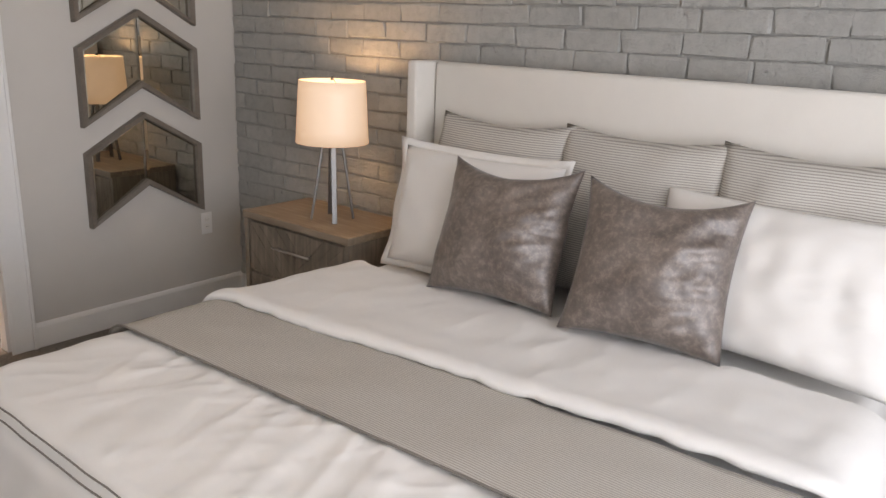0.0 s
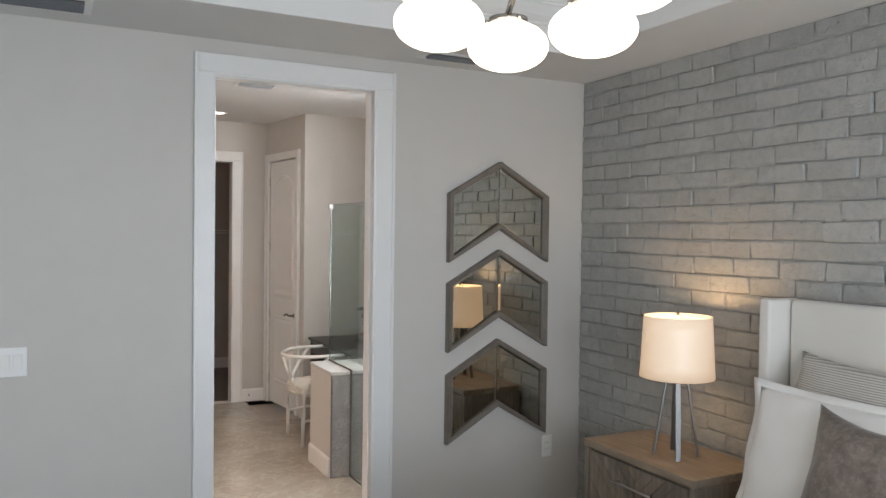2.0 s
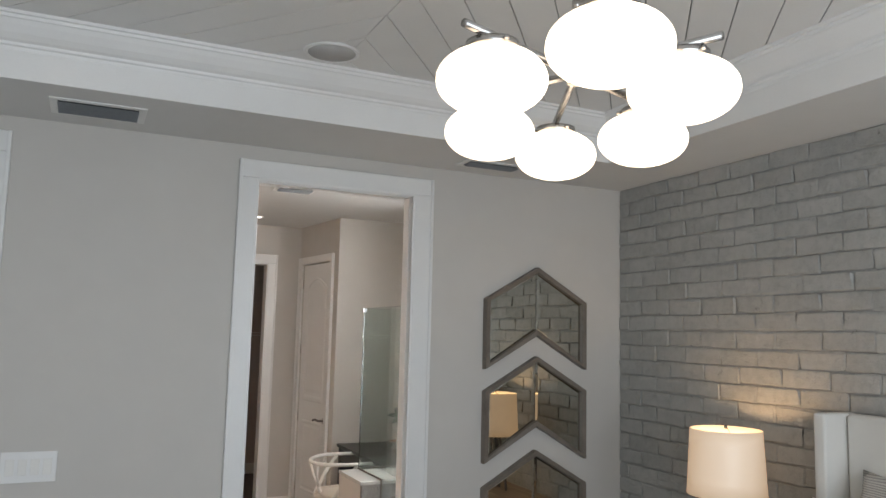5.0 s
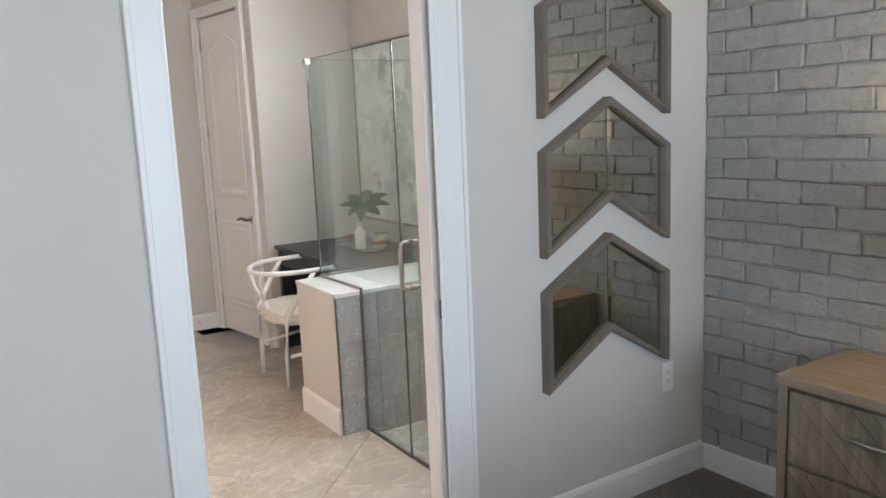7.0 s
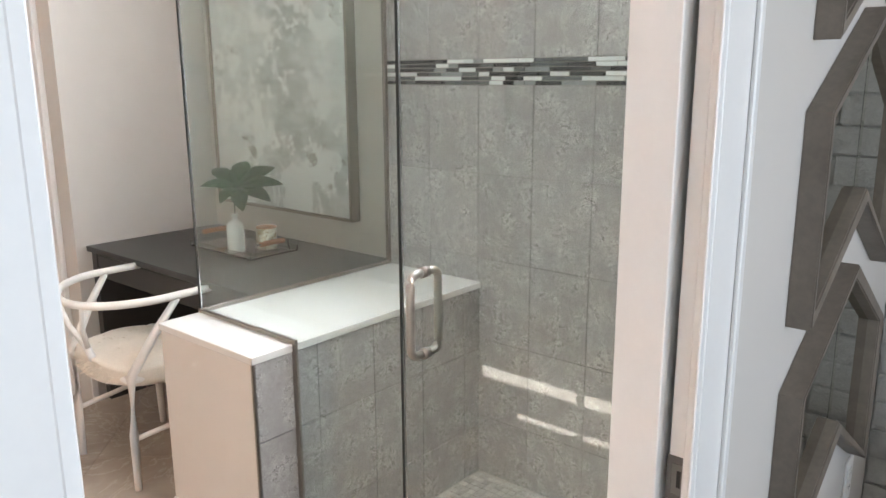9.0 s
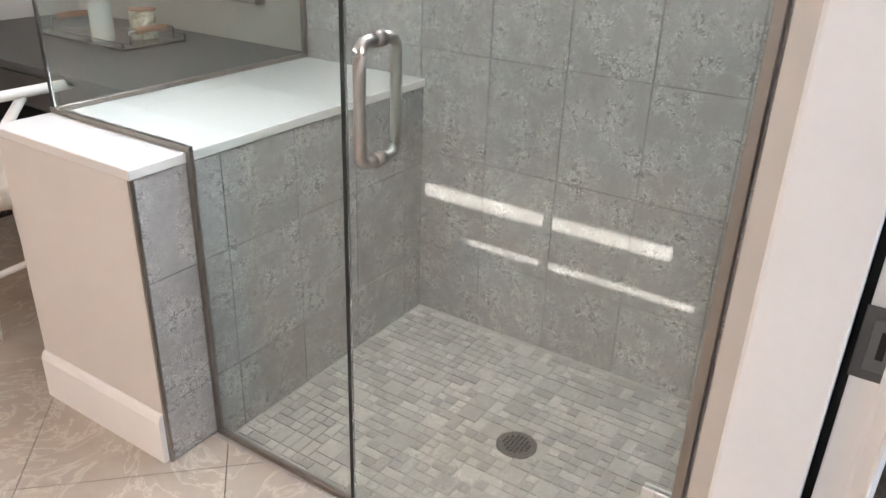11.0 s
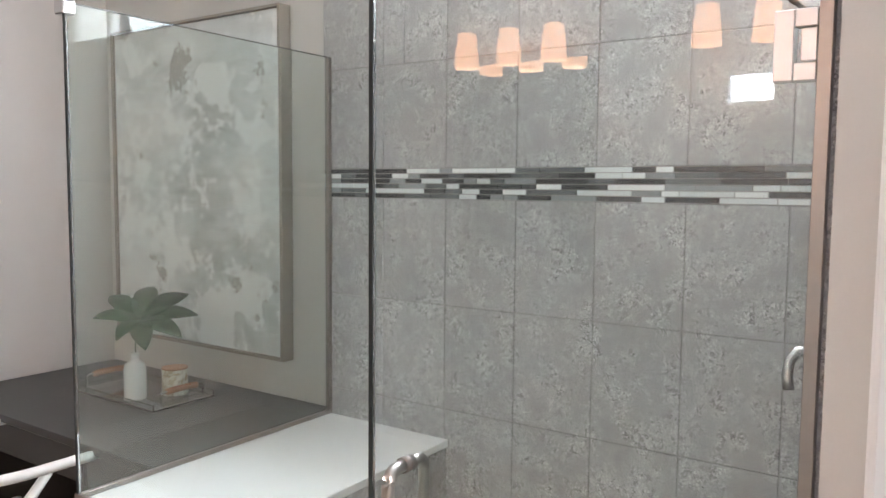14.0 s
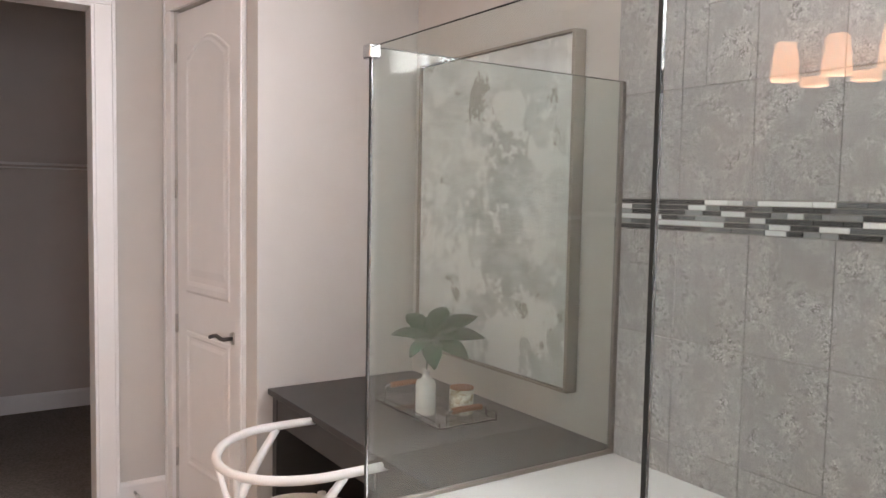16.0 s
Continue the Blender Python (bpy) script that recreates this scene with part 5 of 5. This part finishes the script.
def desk():
    t = thing("makeup_desk", "charcoal lacquered make-up desk built between wall and shower", "desk", (-0.40, 2.44, 0))
    hw = 0.625
    part("desktop", box(-0.345, 0.353, -hw, hw, 0.715, 0.74, 0.002), DESK, t)
    part("apron", box(-0.322, -0.304, -hw + 0.345, hw - 0.05, 0.60, 0.7135, 0.001), DESK, t)
    d = part("drawer", box(-0.328, -0.3225, -hw + 0.36, hw - 0.065, 0.612, 0.703, 0.001), DESK, t)
    part("side_panel", box(-0.325, 0.35, hw - 0.048, hw - 0.004, 0.0, 0.7135, 0.001), DESK, t)
    part("pedestal", box(-0.303, 0.35, -hw + 0.004, -hw + 0.342, 0.06, 0.7135), DESK, t)
    for z in (0.07, 0.285, 0.50):
        f = part("drawer", box(-0.325, -0.3035, -hw + 0.008, -hw + 0.338, z, z + 0.208, 0.0015), DESK, t)
        part("knob", tube([(-0.325, -hw + 0.173, z + 0.104), (-0.345, -hw + 0.173, z + 0.104)], 0.009, 12), NICKEL, f, "", True)
    part("plinth", box(-0.27, 0.35, -hw + 0.01, -hw + 0.336, 0.0, 0.0595), DESK, t)
    return t


desk()


def wishbone_chair():
    t = thing("wishbone_chair", "white wishbone chair with a shaggy cream fleece seat", "chair", (-0.905, 2.365, 0))
    # local: x towards the desk, y along it
    rail = []
    for k in range(25):
        a = math.pi * (k / 24 - 0.5)
        rail.append((-0.255 * math.cos(a) + 0.0, 0.272 * math.sin(a), 0.715 - 0.012 * math.cos(a) ** 2))
    rail = [(0.185, -0.268, 0.715), (0.09, -0.272, 0.715)] + rail + [(0.09, 0.272, 0.715), (0.185, 0.268, 0.715)]
    part("back_rail", tube(rail, 0.0145, 14), CHAIRW, t, "bent white top rail", True)
    for s in (-1, 1):
        part("rear_leg", tube([(-0.158, s * 0.217, 0.0), (-0.155, s * 0.22, 0.22), (-0.148, s * 0.225, 0.44), (-0.05, s * 0.255, 0.60), (0.03, s * 0.27, 0.705)], 0.015, 12, None, [0.0125, 0.016, 0.018, 0.016, 0.013]), CHAIRW, t, "", True)
        part("front_leg", tube([(0.21, s * 0.245, 0.0), (0.20, s * 0.24, 0.25), (0.19, s * 0.235, 0.455)], 0.015, 12, None, [0.0125, 0.016, 0.0165]), CHAIRW, t, "", True)
        part("side_stretcher", tube([(-0.156, s * 0.219, 0.20), (0.2, s * 0.241, 0.23)], 0.010, 10), CHAIRW, t, "", True)
        part("seat_rail", tube([(-0.152, s * 0.222, 0.425), (0.19, s * 0.235, 0.43)], 0.014, 10), CHAIRW, t, "", True)
        part("splat_arm", tube([(-0.195, s * 0.012, 0.52), (-0.225, s * 0.055, 0.60), (-0.24, s * 0.105, 0.70)], 0.010, 10), CHAIRW, t, "", True)
    part("splat_stem", tube([(-0.155, 0, 0.42), (-0.18, 0, 0.48), (-0.197, 0, 0.53)], 0.014, 10), CHAIRW, t, "", True)
    part("front_rail", tube([(0.19, -0.235, 0.43), (0.19, 0.235, 0.43)], 0.013, 10), CHAIRW, t, "", True)
    part("rear_rail", tube([(-0.152, -0.222, 0.425), (-0.152, 0.222, 0.425)], 0.013, 10), CHAIRW, t, "", True)
    part("front_stretcher", tube([(0.2, -0.24, 0.28), (0.2, 0.24, 0.28)], 0.010, 10), CHAIRW, t, "", True)
    seat = part("seat", box(-0.16, 0.2, -0.232, 0.232, 0.425, 0.44, 0.004), CHAIRW, t)
    bm = bmesh.new()
    bmesh.ops.create_uvsphere(bm, u_segments=40, v_segments=20, radius=1.0)
    for v in bm.verts:
        c = v.co
        n = noise.noise(c * 3.0) * 0.5 + noise.noise(c * 9.0) * 0.35 + noise.noise(c * 22.0) * 0.2
        f = 1.0 / max(0.6, (abs(c.x) ** 3.5 + abs(c.y) ** 3.5 + 1e-6) ** (1 / 3.5)) if math.hypot(c.x, c.y) > 0.6 else 1.0
        k = min(f, 1.25)
        v.co = Vector((0.02 + c.x * 0.205 * k * (1 + 0.05 * n), c.y * 0.25 * k * (1 + 0.05 * n), 0.435 + c.z * (0.06 if c.z > 0 else 0.075) + 0.012 * n))
    pad = part("fleece_pad", bm, FUR, t, "shaggy cream fleece pad", True)
    rng = random.Random(5)
    tufts = bmesh.new()
    for k in range(2600):
        a, zc = rng.random() * 2 * math.pi, rng.uniform(-0.85, 1.0)
        rr = math.sqrt(1 - zc * zc)
        dirv = Vector((rr * math.cos(a), rr * math.sin(a), zc))
        p = Vector((0.02 + dirv.x * 0.22, dirv.y * 0.265, 0.435 + dirv.z * (0.058 if dirv.z > 0 else 0.07)))
        q = p + Vector((dirv.x * 0.02, dirv.y * 0.02, dirv.z * 0.012 - 0.006)) + Vector((rng.uniform(-1, 1), rng.uniform(-1, 1), rng.uniform(-1, 0.6))) * 0.010
        u = Vector((rng.uniform(-1, 1), rng.uniform(-1, 1), rng.uniform(-1, 1))).normalized() * 0.0018
        vs = [tufts.verts.new(p - u), tufts.verts.new(p + u), tufts.verts.new(q)]
        tufts.faces.new(vs)
    part("fleece_tufts", tufts, FUR, t)["kind"] = "stuff"
    return t


wishbone_chair()

# tray with vase, leaf and candle on the desk
tray = thing("serving_tray", "clear acrylic tray with leather-wrapped metal handles", "tray", (-0.33, 2.45, 0.7405))
part("tray_base", box(-0.125, 0.125, -0.225, 0.225, 0.004, 0.012, 0.002), ACRYLIC, tray).visible_shadow = False
for a in ((-0.125, -0.119, -0.225, 0.225), (0.119, 0.125, -0.225, 0.225), (-0.1185, 0.1185, -0.225, -0.219), (-0.1185, 0.1185, 0.219, 0.225)):
    part("tray_wall", box(*a, 0.0125, 0.03, 0.001), ACRYLIC, tray).visible_shadow = False
for x in (-0.11, 0.11):
    for y in (-0.21, 0.21):
        part("foot", lathe([(0.0, 0.0), (0.008, 0.0), (0.008, 0.0038), (0.0, 0.0038)], 10, None, (x, y, 0)), NICKEL, tray)
for y in (-0.212, 0.212):
    hnd = part("handle", tube([(-0.085, y, 0.02), (-0.085, y, 0.055), (-0.08, y, 0.06), (0.08, y, 0.06), (0.085, y, 0.055), (0.085, y, 0.02)], 0.004, 8), CHROME, tray, "polished metal handle", True)
    part("leather_wrap", tube([(-0.06, y, 0.06), (-0.03, y, 0.062), (0.03, y, 0.062), (0.06, y, 0.06)], 0.011, 12), LEATHER, hnd, "tan leather wrap", True)
vs = thing("bottle_vase", "small white ceramic bottle vase holding one large leaf", "vase", (-0.395, 2.405, 0.7525))
part("bottle", lathe([(0.0, 0.0), (0.034, 0.0), (0.037, 0.005), (0.037, 0.105), (0.033, 0.122), (0.018, 0.132), (0.013, 0.138), (0.013, 0.152), (0.016, 0.155), (0.016, 0.162), (0.011, 0.162), (0.011, 0.14), (0.0, 0.14)], 32), CERAMIC, vs, "", True)


def lobed_leaf(lobes, size, seed):
    """A hand-shaped leaf: long pointed lobes from one centre, each a folded blade with a midrib."""
    rng = random.Random(seed)
    bm = bmesh.new()
    for ang, ln in lobes:
        L = size * ln
        c, s = math.cos(radians(ang)), math.sin(radians(ang))
        prev = None
        for k in range(9):
            u = k / 8
            wd = L * 0.20 * (math.sin(math.pi * min(1, u * 0.85 + 0.12)) ** 0.8) * (1 if k < 8 else 0.02) + 0.002
            wd *= 1 + 0.10 * math.sin(k * 2.6)
            z = 0.03 * math.sin(u * 2.2) - 0.10 * L * u * u
            mid = Vector((c * L * u, s * L * u, z))
            side = Vector((-s, c, 0)) * wd
            cur = (bm.verts.new(mid - side + Vector((0, 0, 0.12 * wd))), bm.verts.new(mid - Vector((0, 0, 0.002))), bm.verts.new(mid + side + Vector((0, 0, 0.12 * wd))))
            if prev:
                bm.faces.new((prev[0], prev[1], cur[1], cur[0]))
                bm.faces.new((prev[1], prev[2], cur[2], cur[1]))
            prev = cur
    return bm


lf = part("leaf", lobed_leaf([(-150, 0.7), (-112, 0.95), (-72, 1.0), (-32, 1.05), (8, 1.15), (48, 1.1), (92, 1.0), (140, 0.8)], 0.185, 3), LEAF, vs, "glossy dark green lobed leaf", True)
lf.matrix_basis = pose(0.01, -0.012, 0.270, 22, -16, -10)
md = lf.modifiers.new("thick", "SOLIDIFY")
md.thickness = 0.0015
part("stalk", tube([(0, 0, 0.10), (0.002, -0.004, 0.2), (0.01, -0.012, 0.285)], 0.003, 8), LEAF, vs, "", True)
cd = thing("candle_jar", "mottled gold glass candle jar", "candle", (-0.275, 2.35, 0.7525))
part("jar", lathe([(0.0, 0.0), (0.042, 0.0), (0.044, 0.004), (0.044, 0.092), (0.041, 0.092), (0.041, 0.075), (0.0, 0.075)], 32), CANDLE, cd, "", True)
part("rim", lathe([(0.0405, 0.0915), (0.0445, 0.0915), (0.0445, 0.096), (0.0405, 0.096)], 32), LEATHER, cd, "gold rim", True)

# painting
pt = thing("painting", "large abstract canvas in white and grey in a slim taupe frame", "painting", (-0.041, 2.487, 1.49))
part("canvas", box(-0.046, -0.004, -0.468, 0.468, -0.598, 0.598, 0.002), CANVAS, pt, "thickly painted abstract canvas")
FRAMEW = plain("taupe_frame", (0.30, 0.26, 0.215), 0.5, vary=0.1)
for a in ((-0.488, -0.474, -0.612, 0.612), (0.474, 0.488, -0.612, 0.612), (-0.4735, 0.4735, -0.612, -0.602), (-0.4735, 0.4735, 0.602, 0.612)):
    part("frame_bar", box(-0.052, -0.001, *a, 0.001), FRAMEW, pt)

# added board for a bright square that is really the top door hinge
pf = thing("added_board", "added white board with a dark centre, no known picture", "picture", (-3.549, 0.56, 2.06))
part("mat_board", box(0.0, 0.02, -0.13, 0.13, -0.15, 0.15, 0.003), TRIM, pf)
part("picture", box(0.0205, 0.022, -0.05, 0.05, -0.05, 0.05), DESK, pf)

# closet shelf and door stop
ws = thing("wire_shelf", "white wire closet shelf on the back wall", "shelf", (-1.8, 5.84, 1.70))
for y, z in ((-0.15, 0.0), (-0.15, -0.03), (0.15, 0.0), (0.0, 0.0)):
    part("rail", tube([(-0.98, y, z), (0.98, y, z)], 0.005, 8), TRIM, ws, "", True)
for i in range(32):
    part("wire", tube([(-0.96 + i * 0.062, -0.15, 0.004), (-0.96 + i * 0.062, 0.155, 0.004)], 0.002, 5), TRIM, ws)
ds = thing("door_stop", "small white-tipped door stop on the baseboard", "door stop", (-1.08, 3.956, 0.07))
part("post", tube([(0, 0, 0), (0, -0.06, 0)], 0.006, 8), NICKEL, ds, "", True)
part("tip", tube([(0, -0.055, 0), (0, -0.075, 0)], 0.010, 10), CHAIRW, ds, "", True)

# ---------- pieces of walls and floors ----------


def piece_mesh(name, w, h, d, bevel, jitter=0.0, seed=0, mat=None):
    """A piece lying in its y and z, front at -x."""
    bm = box(-d, 0, -w / 2, w / 2, -h / 2, h / 2)
    if bevel:
        bmesh.ops.bevel(bm, geom=[e for e in bm.edges if not all(v.co.x > -1e-6 for v in e.verts)], offset=bevel, segments=1, affect="EDGES")
    rng = random.Random(seed)
    for v in bm.verts:
        if v.co.x < -1e-6:
            v.co += Vector((rng.uniform(-1, 1) * jitter * 0.5, rng.uniform(-1, 1) * jitter, rng.uniform(-1, 1) * jitter))
    bmesh.ops.recalc_face_normals(bm, faces=bm.faces[:])
    me = bpy.data.meshes.new(name)
    bm.to_mesh(me)
    bm.free()
    me.materials.append(mat)
    return me


def lay(name, me, parent, m):
    ob = new(name, me)
    ob.parent = parent
    ob.matrix_parent_inverse = parent.matrix_world.inverted()
    ob.matrix_world = m
    return ob


# bricks: courses of stretchers with uneven faces
east = bpy.data.objects["wall_east"]
rng = random.Random(11)
COURSE = 0.083
kinds = {}
for L in (0.235, 0.225, 0.245, 0.195, 0.083):
    kinds[L] = [piece_mesh("brick", L - 0.007, COURSE - 0.0085, 0.0085, 0.0040, 0.0062, 20 + i, BRICK) for i in range(9)]
rest = bmesh.new()
course = 0
z = SOFFIT - 31 * COURSE
while z < SOFFIT - 0.02:
    y = -0.003
    first = True
    while y > -4.2:
        L = (0.083 if course % 2 else 0.195) if first else rng.choice((0.235, 0.235, 0.225, 0.245))
        first = False
        m = pose(-0.0002 - rng.random() * 0.004, y - L / 2, z + COURSE / 2 + rng.uniform(-0.002, 0.002), rng.uniform(-1.2, 1.2), 0, rng.uniform(-0.7, 0.7))
        me = kinds[L][rng.randrange(9)]
        if y > -2.0:
            lay("brick", me, east, m)
        else:
            k = len(rest.verts)
            rest.from_mesh(me)
            rest.verts.ensure_lookup_table()
            for v in rest.verts[k:]:
                v.co = m @ v.co
        y -= L
    course += 1
    z += COURSE
part("brick_rest", rest, BRICK, east)["kind"] = "stuff"

# shower wall tiles
back = bpy.data.objects["wall_shower_back"]
TW_, TH_ = 0.2345, 0.314
tile = piece_mesh("tile", TW_ - 0.0028, TH_ - 0.0028, 0.008, 0.0012, 0, 0, TILE)
edges_y = [1.812, 1.561, 1.3265, 1.092, 0.8575, 0.623, 0.3885, 0.1945]
edges_z = [-0.04, 0.199, 0.513, 0.827, 1.140, 1.454, None, 1.544, 1.858, 2.184]


def cut_tile(y0, y1, z0, z1):
    me = tile if abs(y1 - y0 - TW_) < 0.003 and abs(z1 - z0 - TH_) < 0.003 else piece_mesh("tile", y1 - y0 - 0.0028, z1 - z0 - 0.0028, 0.008, 0.0012, 0, 0, TILE)
    lay("tile", me, back, pose(-0.075, (y0 + y1) / 2, (z0 + z1) / 2))


for y1, y0 in zip(edges_y, edges_y[1:]):
    for z0, z1 in zip(edges_z, edges_z[1:]):
        if z0 is None or z1 is None:
            continue
        if z1 > 2.1:
            hi, lo = (y1, max(y0, 1.482)) if y1 > 1.482 else (0, 0)
            if hi > lo + 0.01:
                cut_tile(lo, hi, z0, z1)
            if y0 < 1.482:
                cut_tile(y0, min(y1, 1.482), z0, 2.08)
        else:
            cut_tile(y0, y1, z0, z1)
# mosaic band
rng = random.Random(4)
strips = {}
for i in range(6):
    zc = 1.454 + 0.090 * (i + 0.5) / 6
    y = 1.811
    while y > 0.2:
        L = min(rng.choice((0.045, 0.06, 0.075, 0.10, 0.13, 0.15)), y - 0.1945)
        if L < 0.012:
            break
        key = round(L, 3)
        if key not in strips:
            strips[key] = piece_mesh("mosaic_strip", key - 0.0022, 0.0128, 0.009, 0.0006, 0, 0, MOSAIC)
        lay("mosaic_strip", strips[key], back, pose(-0.075, y - L / 2, zc))
        y -= L
# bench and half-wall tiles, facing the shower
half = bpy.data.objects["wall_half"]
xs = [XE + 0.008, -0.965, -0.876, -0.6415, -0.407, -0.1725, -0.0835]
zs = [-0.04, 0.158, 0.472, BT - 0.024]
for x0, x1 in zip(xs, xs[1:]):
    for z0, z1 in zip(zs, zs[1:]):
        if x1 < -0.95:
            z0 = max(z0, 0.001)
        me = piece_mesh("tile", x1 - x0 - 0.0028, z1 - z0 - 0.0028, 0.008, 0.0012, 0, 0, TILE)
        lay("tile", me, half, pose((x0 + x1) / 2, YB0 + 0.008, (z0 + z1) / 2, 0, 0, 90))
# shower floor mosaic: squares and oblongs of one small module, mixed at random
sfl = bpy.data.objects["floor_shower"]
rng = random.Random(9)
P, NI, NJ = 0.0300, 28, 37
sizes = {(a, c): [piece_mesh("mosaic_tile", a * P - 0.0028, c * P - 0.0028, 0.007, 0.001, 0.0006, i, PEBBLE) for i in range(2)] for a in (1, 2) for c in (1, 2)}
taken, cells = set(), []
for j in range(NJ):
    for i in range(NI):
        if (i, j) in taken:
            continue
        a, c = rng.choice(((2, 2), (1, 2), (2, 1), (1, 1), (1, 1), (1, 1), (1, 1), (1, 1)))
        if i + a > NI or (a == 2 and (i + 1, j) in taken):
            a = 1
        if j + c > NJ:
            c = 1
        taken |= {(i + p, j + q) for p in range(a) for q in range(c)}
        x, y = -0.942 + (i + a / 2) * P, 0.196 + (j + c / 2) * P
        if y + c * P / 2 < YB0 + 0.004 and math.hypot(x + 0.537, y - 0.693) > 0.060:
            cells.append((x, y, a, c))
cells.sort(key=lambda e: math.hypot(e[0] + 0.6, e[1] - 0.75))
spare = bmesh.new()
for n, (x, y, a, c) in enumerate(cells):
    if n < 300:
        lay("mosaic_tile", sizes[a, c][n % 2], sfl, pose(x, y, -0.040) @ pose(0, 0, 0, 0, 90, 0) @ pose(0, 0, 0, 90, 0, 0))
    else:
        box(x - a * P / 2 + 0.0014, x + a * P / 2 - 0.0014, y - c * P / 2 + 0.0014, y + c * P / 2 - 0.0014, -0.040, -0.033, 0.0, spare)
part("mosaic_rest", spare, MOSAICREST, sfl)["kind"] = "stuff"
# bathroom floor tiles laid on the diagonal
fl = bpy.data.objects["floor_bathroom"]
S, G = 0.46, 0.0011
rooms = [(-3.55, XE, 0.107, 3.97), (XE, -0.99, 0.107, YB0), (XE, -0.04, YB1, 3.08), (-2.142, -1.35, 0.03, 0.107)]
for i in range(-12, 14):
    for j in range(-12, 14):
        u0, v0 = i * S, j * S
        cell = [(u0 + G, v0 + G), (u0 + S - G, v0 + G), (u0 + S - G, v0 + S - G), (u0 + G, v0 + S - G)]
        q = math.sqrt(0.5)
        cell = [(-1.7 + q * (u - v), 1.2 + q * (u + v)) for u, v in cell]
        for a0, a1, b0, b1 in rooms:
            poly = cell
            for a, b, c in ((1, 0, a0), (-1, 0, -a1), (0, 1, b0), (0, -1, -b1)):
                poly = clip(poly, a, b, c) if len(poly) > 2 else []
            if len(poly) > 2:
                part("floor_tile", prism(poly, "z", -0.044, 0.0), FLOORTILE, fl)
